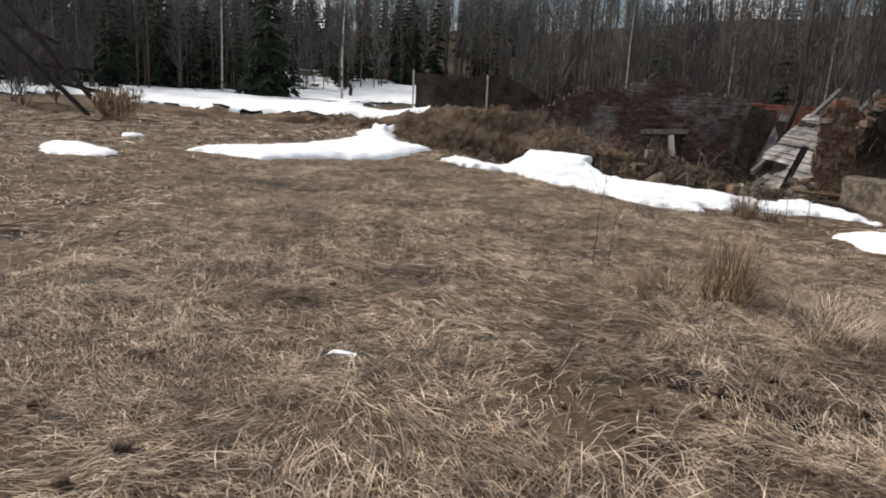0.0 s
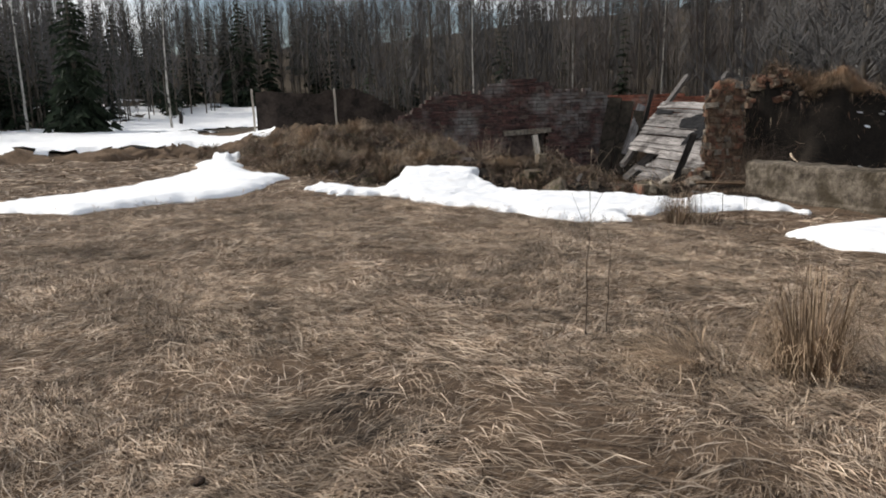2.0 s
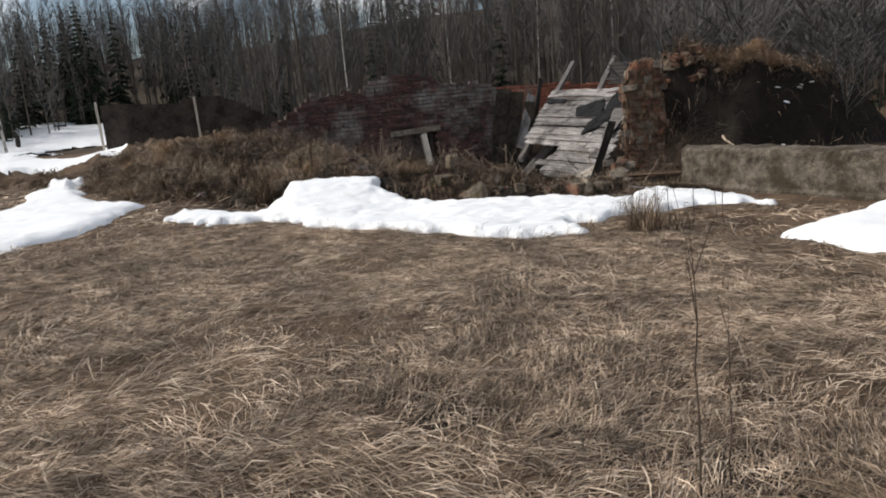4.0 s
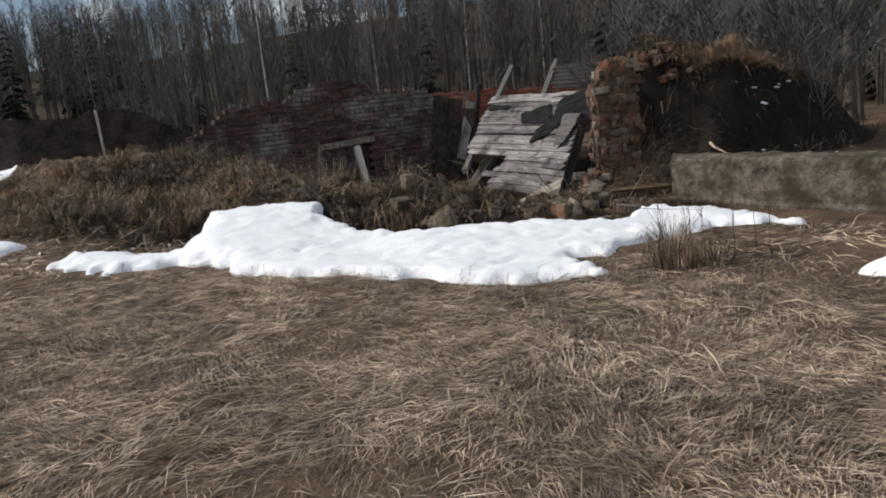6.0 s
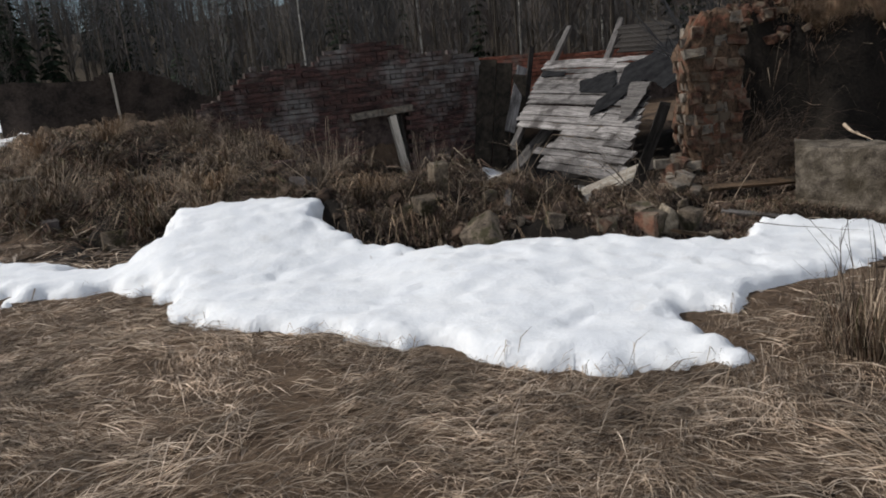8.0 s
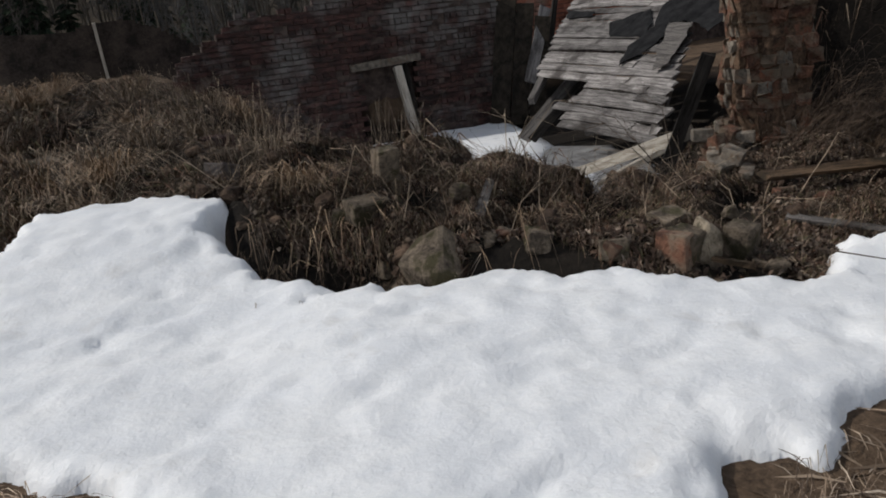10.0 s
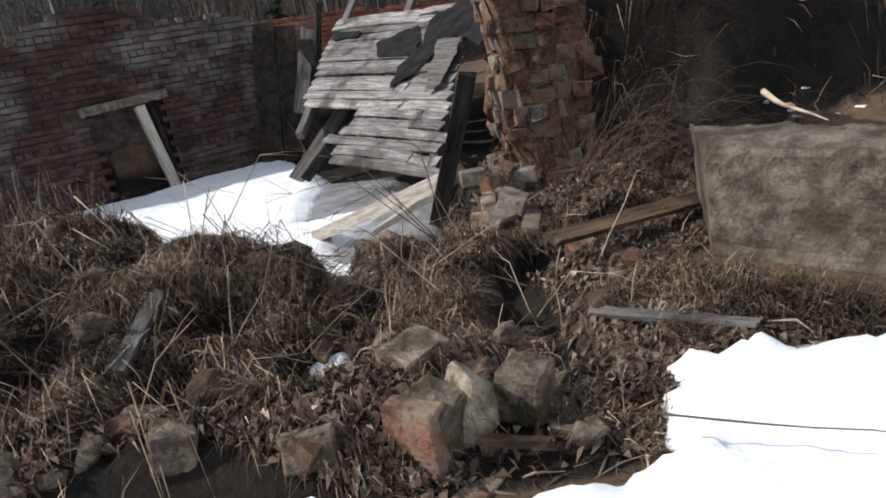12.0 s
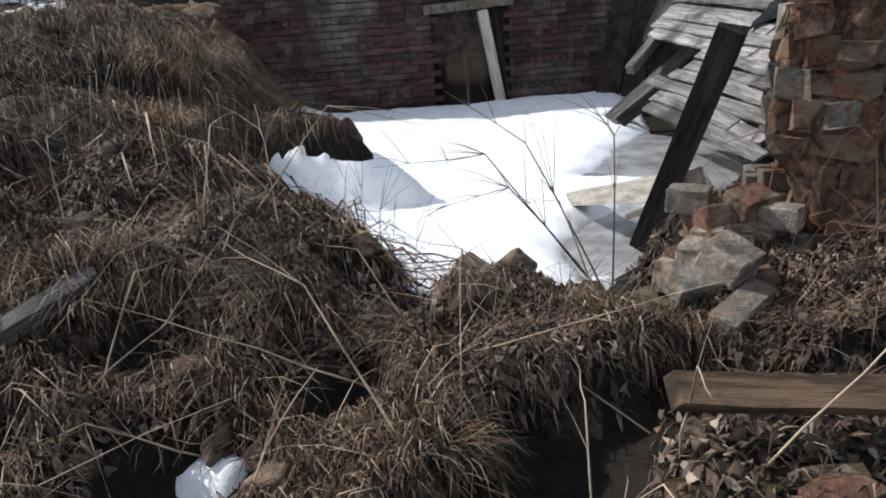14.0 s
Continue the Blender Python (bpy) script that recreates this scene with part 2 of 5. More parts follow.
def lattice(ix, iy, seed):
    h = (ix.astype(np.int64) * 374761393 + iy.astype(np.int64) * 668265263 + seed * 1442695041) & 0x7FFFFFFF
    h = ((h ^ (h >> 13)) * 1274126177) & 0x7FFFFFFF
    return ((h ^ (h >> 16)) & 0xFFFF) / 65535.0


def vnoise(x, y, seed=0):
    x, y = np.asarray(x, float), np.asarray(y, float)
    ix, iy = np.floor(x), np.floor(y)
    fx, fy = x - ix, y - iy
    fx, fy = fx * fx * (3 - 2 * fx), fy * fy * (3 - 2 * fy)
    a, b = lattice(ix, iy, seed), lattice(ix + 1, iy, seed)
    c, d = lattice(ix, iy + 1, seed), lattice(ix + 1, iy + 1, seed)
    return (a + (b - a) * fx) * (1 - fy) + (c + (d - c) * fx) * fy


def fbm(x, y, seed=0, octaves=4):
    s, a, t = 0.0, 0.5, 0.0
    for i in range(octaves):
        s = s + a * vnoise(np.asarray(x) * 2**i, np.asarray(y) * 2**i, seed + i)
        t, a = t + a, a / 2
    return s / t - 0.5


def smooth(v, lo, hi):
    v = np.clip((np.asarray(v, float) - lo) / (hi - lo), 0, 1)
    return v * v * (3 - 2 * v)


def mesh(name, verts, faces, material, parent=None, smooth_faces=True):
    me = bpy.data.meshes.new(name)
    me.from_pydata([tuple(v) for v in verts], [], [tuple(f) for f in faces])
    me.update()
    if smooth_faces:
        me.polygons.foreach_set("use_smooth", np.ones(len(me.polygons), dtype=bool))
    me.materials.append(material)
    ob = new(name, me)
    ob.parent = parent
    return ob


def raw_mesh(name, verts, loops, sizes, material, parent=None, smooth_faces=False):
    """A large mesh from arrays: vertices, the corners of all faces in a row, and each face's number of corners."""
    me = bpy.data.meshes.new(name)
    verts, loops, sizes = np.asarray(verts, np.float32), np.asarray(loops, np.int32), np.asarray(sizes, np.int32)
    me.vertices.add(len(verts))
    me.vertices.foreach_set("co", verts.ravel())
    me.loops.add(len(loops))
    me.loops.foreach_set("vertex_index", loops)
    me.polygons.add(len(sizes))
    me.polygons.foreach_set("loop_start", np.concatenate([[0], np.cumsum(sizes)[:-1]]).astype(np.int32))
    me.polygons.foreach_set("loop_total", sizes)
    if smooth_faces:
        me.polygons.foreach_set("use_smooth", np.ones(len(sizes), dtype=bool))
    me.update(calc_edges=True)
    me.materials.append(material)
    ob = new(name, me)
    ob.parent = parent
    return ob


def part(name, bm, material, parent=None, label="", flat=False):
    me = bpy.data.meshes.new(name)
    bm.to_mesh(me)
    bm.free()
    if not flat:
        me.polygons.foreach_set("use_smooth", np.ones(len(me.polygons), dtype=bool))
    me.materials.append(material)
    ob = new(name, me)
    ob.parent = parent
    return tagged(ob, label) if label else ob


def empty(name, x, y, z, label, category, group="", kind=""):
    ob = new(name)
    ob.location = (x, y, z)
    ob.empty_display_size = 0.1
    bpy.context.view_layer.update()
    return tagged(ob, label, category, group, kind)


def worn_box(sx, sy, sz, rng, wear=0.01, bevel=0.01, cuts=1):
    """A box about its centre, with bevelled and battered edges."""
    bm = bmesh.new()
    bmesh.ops.create_cube(bm, size=1, matrix=Matrix.Diagonal((sx, sy, sz, 1)))
    if cuts:
        bmesh.ops.subdivide_edges(bm, edges=bm.edges[:], cuts=cuts, use_grid_fill=True)
    if bevel:
        edges = [e for e in bm.edges if len(e.link_faces) == 2 and e.link_faces[0].normal.dot(e.link_faces[1].normal) < 0.5]
        bmesh.ops.bevel(bm, geom=edges, offset=bevel, segments=1, affect="EDGES")
    for v in bm.verts:
        v.co += Vector((rng.uniform(-1, 1), rng.uniform(-1, 1), rng.uniform(-1, 1))) * wear
    return bm


def rock(rng, sx, sy, sz, rough=0.22, cuts=2, square=0.0):
    """A broken, angular stone about its centre: a hull with chipped edges and pitted faces."""
    bm = bmesh.new()
    pts = []
    for k in range(17):
        d = Vector((rng.gauss(0, 1), rng.gauss(0, 1), rng.gauss(0, 1))).normalized()
        g = 1 + rng.uniform(-rough, rough * 0.6)
        if square:
            g *= (1 - square) + square / max(abs(d.x), abs(d.y), abs(d.z))
        pts.append(bm.verts.new((d.x * sx * g, d.y * sy * g, d.z * sz * g)))
    if square > 0.45:
        for cxx in (-1, 1):
            for cyy in (-1, 1):
                for czz in (-1, 1):
                    g = 1 + rng.uniform(-0.16, 0.04)
                    bm.verts.new((cxx * sx * g, cyy * sy * g, czz * sz * g))
    made = bmesh.ops.convex_hull(bm, input=bm.verts[:])
    bmesh.ops.delete(bm, geom=list({v for v in made["geom_interior"] if isinstance(v, bmesh.types.BMVert)} | {v for v in made["geom_unused"] if isinstance(v, bmesh.types.BMVert)}), context="VERTS")
    bmesh.ops.dissolve_limit(bm, angle_limit=0.22, verts=bm.verts[:], edges=bm.edges[:])
    bmesh.ops.bevel(bm, geom=bm.edges[:], offset=min(sx, sy, sz) * 0.09, segments=1, affect="EDGES")
    bmesh.ops.triangulate(bm, faces=bm.faces[:])
    bmesh.ops.subdivide_edges(bm, edges=bm.edges[:], cuts=2, use_grid_fill=True)
    off = Vector((rng.uniform(0, 50), rng.uniform(0, 50), rng.uniform(0, 50)))
    s = min(sx, sy, sz)
    for v in bm.verts:
        v.co += v.co.normalized() * s * (0.10 * noise.noise(v.co * (2.2 / s) * 0.5 + off) + 0.05 * noise.noise(v.co * (6 / s) * 0.5 + off))
    return bm


def between(a, b, roll=0.0):
    """A pose at the middle of a and b whose y axis runs from a to b."""
    a, b = Vector(a), Vector(b)
    q = (b - a).to_track_quat("Y", "Z").to_matrix().to_4x4()
    return Matrix.Translation((a + b) / 2) @ q @ Matrix.Rotation(roll, 4, "Y")


def board_bm(length, width, thick, rng, bow=0.0, seg=6, wear=0.004, ragged=0.02):
    """A plank along y, about its centre, a little bowed, with uneven edges and ragged ends."""
    bm = bmesh.new()
    rings = []
    for i in range(seg + 1):
        f = i / seg - 0.5
        w = width * (1 + rng.uniform(-0.04, 0.04)) / 2
        y = f * length
        z = bow * (1 - 4 * f * f)
        pts = []
        for px, pz in ((-w, -thick / 2), (w, -thick / 2), (w, thick / 2), (-w, thick / 2)):
            end = rng.uniform(-ragged, ragged) if i in (0, seg) else 0
            pts.append(bm.verts.new((px + rng.uniform(-wear, wear), y + end, z + pz + rng.uniform(-wear, wear))))
        rings.append(pts)
    for a, b in zip(rings, rings[1:]):
        for k in range(4):
            bm.faces.new((a[k], a[(k + 1) % 4], b[(k + 1) % 4], b[k]))
    bm.faces.new(rings[0][::-1])
    bm.faces.new(rings[-1])
    bmesh.ops.recalc_face_normals(bm, faces=bm.faces[:])
    return bm


def facing(a, b, normal):
    """A pose at the middle of a and b: y runs from a to b, z looks along the normal."""
    a, b = Vector(a), Vector(b)
    yy = (b - a).normalized()
    zz = Vector(normal)
    zz = (zz - yy * zz.dot(yy)).normalized()
    return Matrix.Translation((a + b) / 2) @ Matrix((yy.cross(zz), yy, zz)).transposed().to_4x4()


def board(name, a, b, width, thick, material, label, category="plank", rng=random, roll=0.0, bow=0.0, group=""):
    length = (Vector(b) - Vector(a)).length
    ob = part(name, board_bm(length, width, thick, rng, bow), material, flat=True)
    ob.matrix_world = between(a, b, roll)
    return tagged(ob, label, category, group)


# ---------------------------------------------------------------- the lie of the land
PIT_BACK = 24.95
HOLLOWS = [(3.22, 12.85, 0.36, 0.36), (3.5, 12.8, 0.22, 0.26), (5.0, 12.95, 0.28, 0.2), (4.45, 13.05, 0.22, 0.26), (5.35, 13.3, 0.2, 0.2), (4.0, 13.35, 0.22, 0.24), (4.3, 12.72, 0.17, 0.2), (3.95, 12.95, 0.16, 0.16), (4.85, 12.55, 0.15, 0.14), (4.75, 13.4, 0.2, 0.16), (4.1, 13.7, 0.2, 0.16)]


def land(x, y, fine=True, banked=1.0):
    x, y = np.asarray(x, float), np.asarray(y, float)
    far = np.hypot(x, y)
    h = -0.02 - 0.04 * np.clip(x, 0, 7) + 0.026 * np.clip(y - 16, 0, 40) + np.interp(np.degrees(np.arctan2(x, y)), [-60, -20, 0, 18, 35, 70], [7.2, 7.4, 8.6, 11.5, 13, 15]) * smooth(far, 46, 104) * smooth(y, 0, 30)
    h = h + 0.30 * fbm(x / 9, y / 9, 5) * smooth(far, 6, 20) + 0.07 * fbm(x / 1.7, y / 1.7, 8)
    # the rubble bank along the cellar
    front = np.interp(x, [-3, -1, 0, 1, 1.6, 2.7, 3.2, 4.0, 4.6, 5.3, 5.9, 6.4], [23, 18.5, 16.2, 14.6, 14.3, 13.5, 12.6, 12.35, 11.95, 11.6, 12.0, 12.7])
    width = np.interp(x, [-1, 1, 2.4, 3.2, 6.4], [5.0, 4.0, 2.2, 0.75, 0.7])
    top = np.interp(x, [-2.6, -0.8, 0.3, 2.4, 3.6, 4.6, 5.4, 6.3, 7.0], [0, 0.42, 0.62, 0.76, 0.60, 0.44, 0.14, 0.10, 0.1])
    low = np.interp(x, [-2.6, -0.8, 0.3, 2.4, 3.4, 4.2, 4.8, 5.4, 7.0], [0, 0.42, 0.60, 0.62, 0.24, -0.15, -0.35, -0.4, -0.3])
    top = top + (low - top) * smooth(y, 14.6, 16.4)
    d = y - front + 0.10 + 0.16 * fbm(x / 0.7, y / 0.7, 21)
    bank = banked * top * (0.52 * smooth(d, -0.05, width * 0.45) + 0.48 * smooth(d, 0.3, 6.0)) * (1 - 0.6 * smooth(y, 26, 33))
    lumps = smooth(d, 0.05, 0.7) * (1 - smooth(x, 9, 11)) * (1 - smooth(y, 26, 30))
    h = h + bank + banked * lumps * ((0.36 + 0.22 * smooth(-x, -3.2, -1.5)) * fbm(x / 0.75, y / 0.75, 31, 3) + (0.26 + 0.10 * smooth(-x, -3.2, -1.5)) * fbm(x / 0.25, y / 0.25, 37, 3) - 0.20 * smooth(fbm(x / 0.5, y / 0.5, 33, 3), 0.02, 0.11))
    # hollow under the bank beside the snow
    for hx, hy, hr, hd in HOLLOWS:
        h = h - banked * 1.35 * hd * np.exp(-((x - hx) ** 2 + (y - hy) ** 2) / (1.1 * hr) ** 2)
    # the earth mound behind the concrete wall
    r = np.sqrt(((x - 11.0) / 3.7) ** 2 + ((y - 16.0) / 2.6) ** 2) + 0.22 * fbm(x / 1.1, y / 1.1, 41)
    h = h + (1.58 - 0.20 * np.clip(x - 9.9, 0, 8) + 0.32 * np.exp(-(((x - 8.9) / 0.75) ** 2 + ((y - 15.0) / 0.8) ** 2)) + 0.8 * fbm(x / 0.9, y / 0.9, 43) + 0.6 * fbm(x / 0.35, y / 0.35, 47, 2)) * smooth(-r, -1.06, -0.80) * smooth(x - np.interp(y, [13.9, 14.5, 15.2, 16.2, 18.5], [7.5, 7.9, 8.7, 9.9, 12.2]), -0.05, 0.3)
    h = h + banked * 0.34 * np.exp(-(((x - 8.05) / 0.42) ** 2 + ((y - 13.75) / 0.40) ** 2))
    # the cellar pit
    left = np.interp(y, [14, 15, 17, 19, 22, 25], [5.75, 5.5, 4.75, 4.4, 4.5, 4.5]) + 0.5 * fbm(y / 0.9, y * 0 + 3, 51)
    right = np.interp(y, [14, 14.6, 15.6, 17, 20, 24, 27], [6.5, 7.1, 8.5, 10.2, 12.2, 13.0, 13.2])
    back = np.where(x > 10.75, 27.3, PIT_BACK)
    near = 14.18 + 0.2 * fbm(x / 0.6, x * 0 + 9, 53)
    slope = np.interp(y, [14, 15, 16.5, 18.2, 19, 21, 25], [0.35, 0.45, 0.8, 0.8, 0.6, 1.2, 1.6])
    inside = smooth(x - left, -slope, 0.25) * smooth(right - x, -0.2, 0.3) * smooth(y - near, -0.25, 0.45) * smooth(back - y, -0.02, 0.02)
    floor = np.interp(y, [14, 15.2, 17, 18.5, 30], [-0.55, -0.92, -1.28, -1.4, -1.45])
    h = h * (1 - inside) + floor * inside
    # the broken spur on the pit's left rim
    along, across = -(x - 4.6) * 0.866 + (y - 19.1) * 0.5, (x - 4.6) * 0.5 + (y - 19.1) * 0.866
    spur = -0.36 - 0.9 * np.clip(np.hypot(along / 0.85, across / 0.38) - 0.75, 0, 9) + 0.14 * fbm(x / 0.3, y / 0.3, 57, 3)
    h = np.maximum(h, np.where(np.hypot(along, across) < 2.0, spur, -9.0))
    if fine:
        h = h + 0.05 * fbm(x / 0.3, y / 0.3, 61, 3) * (1 - inside)
    return h


def gz(x, y):
    return float(land(np.array([x]), np.array([y]))[0])


def spaced(lo, hi, fine_lo, fine_hi, step):
    mid = list(np.arange(fine_lo, fine_hi + 1e-6, step))
    out, s, v = [], step, mid[-1]
    while v < hi:
        s = min(s * 1.13, 12)
        v += s
        out.append(v)
    inn, s, v = [], step, mid[0]
    while v > lo:
        s = min(s * 1.13, 12)
        v -= s
        inn.append(v)
    return np.array(inn[::-1] + mid + out)


def sheet(name, xs, ys, zs, material):
    nx, ny = len(xs), len(ys)
    gx, gy = np.meshgrid(xs, ys)
    verts = np.stack([gx.ravel(), gy.ravel(), zs.ravel()], -1)
    i = np.arange(nx * ny).reshape(ny, nx)
    quads = np.stack([i[:-1, :-1], i[:-1, 1:], i[1:, 1:], i[1:, :-1]], -1).reshape(-1, 4)
    return raw_mesh(name, verts, quads.ravel(), np.full(len(quads), 4), material, smooth_faces=True)


gxs, gys = spaced(-420, 420, -4, 10, 0.085), spaced(-300, 420, 2.03, 25.0, 0.085)
GX, GY = np.meshgrid(gxs, gys)
ZG = land(GX, GY)
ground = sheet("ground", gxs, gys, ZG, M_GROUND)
tagged(ground, "matted dry brown grass and soil ground of a spring field", "ground", kind="structure")
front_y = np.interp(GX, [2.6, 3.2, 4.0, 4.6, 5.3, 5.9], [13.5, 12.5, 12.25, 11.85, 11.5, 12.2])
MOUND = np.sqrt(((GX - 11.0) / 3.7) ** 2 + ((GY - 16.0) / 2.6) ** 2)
# mound front: black soil colour, also standing in for its shade
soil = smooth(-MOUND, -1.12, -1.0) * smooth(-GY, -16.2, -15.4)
# bank and its front: bare soil, blackened further in place of shade
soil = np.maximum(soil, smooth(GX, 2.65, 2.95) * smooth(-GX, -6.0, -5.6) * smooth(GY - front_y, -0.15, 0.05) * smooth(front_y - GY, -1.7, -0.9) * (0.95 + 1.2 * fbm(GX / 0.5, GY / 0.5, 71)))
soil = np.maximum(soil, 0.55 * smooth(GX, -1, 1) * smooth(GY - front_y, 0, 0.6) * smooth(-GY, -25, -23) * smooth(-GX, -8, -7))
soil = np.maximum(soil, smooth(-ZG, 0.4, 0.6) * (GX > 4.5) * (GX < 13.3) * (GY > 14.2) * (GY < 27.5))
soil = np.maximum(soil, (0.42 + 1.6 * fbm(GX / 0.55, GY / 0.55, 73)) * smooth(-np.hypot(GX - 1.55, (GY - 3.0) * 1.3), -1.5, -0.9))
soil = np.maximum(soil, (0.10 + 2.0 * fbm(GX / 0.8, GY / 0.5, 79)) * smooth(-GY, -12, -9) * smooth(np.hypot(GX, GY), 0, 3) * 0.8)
# hollows: soil colour goes black for the shade inside them
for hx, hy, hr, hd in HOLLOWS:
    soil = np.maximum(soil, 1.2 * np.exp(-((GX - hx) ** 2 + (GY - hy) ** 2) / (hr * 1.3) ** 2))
# small pits of the bank: recess shade put into the soil colour
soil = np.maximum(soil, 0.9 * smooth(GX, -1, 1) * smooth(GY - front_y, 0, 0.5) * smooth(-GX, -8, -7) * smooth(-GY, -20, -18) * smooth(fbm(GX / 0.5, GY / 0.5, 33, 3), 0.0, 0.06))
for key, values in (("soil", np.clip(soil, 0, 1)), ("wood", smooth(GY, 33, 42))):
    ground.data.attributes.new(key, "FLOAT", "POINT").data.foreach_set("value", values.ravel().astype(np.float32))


def gzs(x, y):
    """Ground height by looking it up in the sheet."""
    i = np.clip(np.searchsorted(gxs, x) - 1, 0, len(gxs) - 2)
    j = np.clip(np.searchsorted(gys, y) - 1, 0, len(gys) - 2)
    fx, fy = (x - gxs[i]) / (gxs[i + 1] - gxs[i]), (y - gys[j]) / (gys[j + 1] - gys[j])
    return (ZG[j, i] * (1 - fx) + ZG[j, i + 1] * fx) * (1 - fy) + (ZG[j + 1, i] * (1 - fx) + ZG[j + 1, i + 1] * fx) * fy


# ---------------------------------------------------------------- snow


def inside_distance(px, py, outline):
    """Distance to a closed outline, positive inside."""
    d = np.full(px.shape, 1e9)
    ins = np.zeros(px.shape, bool)
    for (ax, ay), (bx, by) in zip(outline, outline[1:] + outline[:1]):
        ex, ey = bx - ax, by - ay
        t = np.clip(((px - ax) * ex + (py - ay) * ey) / (ex * ex + ey * ey), 0, 1)
        d = np.minimum(d, np.hypot(px - ax - t * ex, py - ay - t * ey))
        cross = ((ay > py) != (by > py)) & (px < (bx - ax) * (py - ay) / (by - ay + 1e-12) + ax)
        ins ^= cross
    return np.where(ins, d, -d)


SNOWS = []


def snow(label, outline, thick, step, seed, edge=0.3, rag=0.3, wave=0.5, lift=None, material=None, banked=1.0):
    SNOWS.append(outline)
    xs0 = [p[0] for p in outline]
    ys0 = [p[1] for p in outline]
    xs, ys = np.arange(min(xs0) - 0.5, max(xs0) + 0.5, step), np.arange(min(ys0) - 0.5, max(ys0) + 0.5, step)
    X, Y = np.meshgrid(xs, ys)
    D = inside_distance(X, Y, outline) + rag * fbm(X / wave, Y / wave, seed) + 0.34 * rag * fbm(X / 0.13, Y / 0.13, seed + 5, 3)
    Z = land(X, Y, False, banked)
    depth = thick * np.clip(D / edge, 0, 1) ** 0.55 * (0.85 + 0.4 * fbm(X / 1.5, Y / 1.5, seed + 9))
    depth = depth + np.where(D > 0, 1, 0) * np.clip(D / edge, 0, 1) * (0.035 * fbm(X / 0.6, Y / 0.35, seed + 3) + 0.042 * fbm(X / 0.12, Y / 0.09, seed + 4, 3) - 0.022 * smooth(fbm(X / 0.2, Y / 0.13, seed + 6, 2), 0.2, 0.32) + 0.03)
    if lift:
        depth = depth + lift(X, Y) * smooth(D, 0, 0.2)
    Z = np.where(D > 0, Z + depth, Z + np.clip(D * 1.5, -0.3, 0) - 0.03)
    keep = D > -2.2 * step
    cell = keep[:-1, :-1] & keep[:-1, 1:] & keep[1:, 1:] & keep[1:, :-1]
    i = np.arange(X.size).reshape(X.shape)
    quads = np.stack([i[:-1, :-1], i[:-1, 1:], i[1:, 1:], i[1:, :-1]], -1)[cell]
    used, inv = np.unique(quads.ravel(), return_inverse=True)
    verts = np.stack([X.ravel(), Y.ravel(), Z.ravel()], -1)[used]
    ob = raw_mesh("snow_patch", verts, inv.ravel(), np.full(len(quads), 4), material or M_SNOW, smooth_faces=True)
    return tagged(ob, label, "snow", "melting snow patches")


snow("large melting white snow patch along the rubble bank", [(-0.1, 13.95), (0.5, 13.1), (1.15, 13.05), (1.5, 12.4), (1.5, 11.75), (1.95, 11.4), (2.4, 10.85), (2.75, 10.4), (3.3, 10.0), (3.65, 9.75), (3.75, 10.3), (4.0, 10.4), (4.8, 10.5), (5.7, 10.6), (6.3, 10.2), (6.45, 10.8), (6.3, 11.3), (6.05, 11.5), (5.75, 11.66), (5.5, 11.6), (5.35, 11.42), (5.05, 11.48), (4.62, 11.8), (4.35, 12.25), (4.05, 12.5), (3.75, 12.27), (3.3, 12.4), (3.02, 12.68), (2.92, 13.1), (2.94, 13.9), (2.4, 14.4), (1.6, 14.4), (1.45, 13.6), (0.9, 13.75), (0.85, 14.1), (0.2, 14.4)],
     0.065, 0.038, 101, 0.14, 0.46, 0.30, lift=lambda X, Y: 0.06 * smooth(Y, 11.0, 11.7) * smooth(X, 2.6, 3.2) + 0.31 * np.exp(-(((X - 2.2) / 0.92) ** 6)) * smooth(Y, 12.2, 13.9), banked=0.0)
snow("long melting snow strip on the dry field", [(-4.6, 12.9), (-3.1, 12.2), (-1.8, 13.1), (-0.95, 13.7), (-0.7, 14.9), (-0.3, 15.8), (-0.6, 16.7), (-1.0, 16.9), (-1.25, 18.2), (-1.3, 18.9), (-1.6, 19.6), (-1.4, 21.8), (-2.2, 22.2), (-2.3, 20.4), (-2.1, 18.0), (-2.5, 17.0), (-3.2, 15.0)], 0.1, 0.07, 131, 0.25, 0.5, 0.9)
snow("melting snow patch beside the low concrete wall", [(4.85, 8.65), (4.75, 7.9), (5.2, 7.3), (6.4, 6.6), (8.0, 6.4), (8.6, 8.2), (6.9, 9.35), (6.0, 8.95), (5.4, 8.9)], 0.13, 0.06, 141, 0.25, 0.3, 0.6)
snow("small thin snow patch on the dry field", [(-7.3, 13.2), (-6.3, 11.4), (-5.5, 11.2), (-5.6, 12.2), (-6.6, 13.3)], 0.08, 0.08, 151, 0.25, 0.5, 0.9)
snow("broad snow field before the far forest edge", [(-60, 42), (-34, 40), (-18, 32), (-9, 27.5), (-5, 25.5), (-1.5, 26.5), (-1.5, 31), (-3, 33), (-1, 45), (-4, 60), (-16, 62), (-14, 44), (-24, 50), (-60, 62)], 0.12, 0.35, 161, 2.5, 22.0, 5.0)
snow("small snow remnant on the dry field", [(-7.4, 16.6), (-7.0, 15.6), (-6.6, 16.4)], 0.06, 0.08, 171, 0.25, 0.3, 0.6)
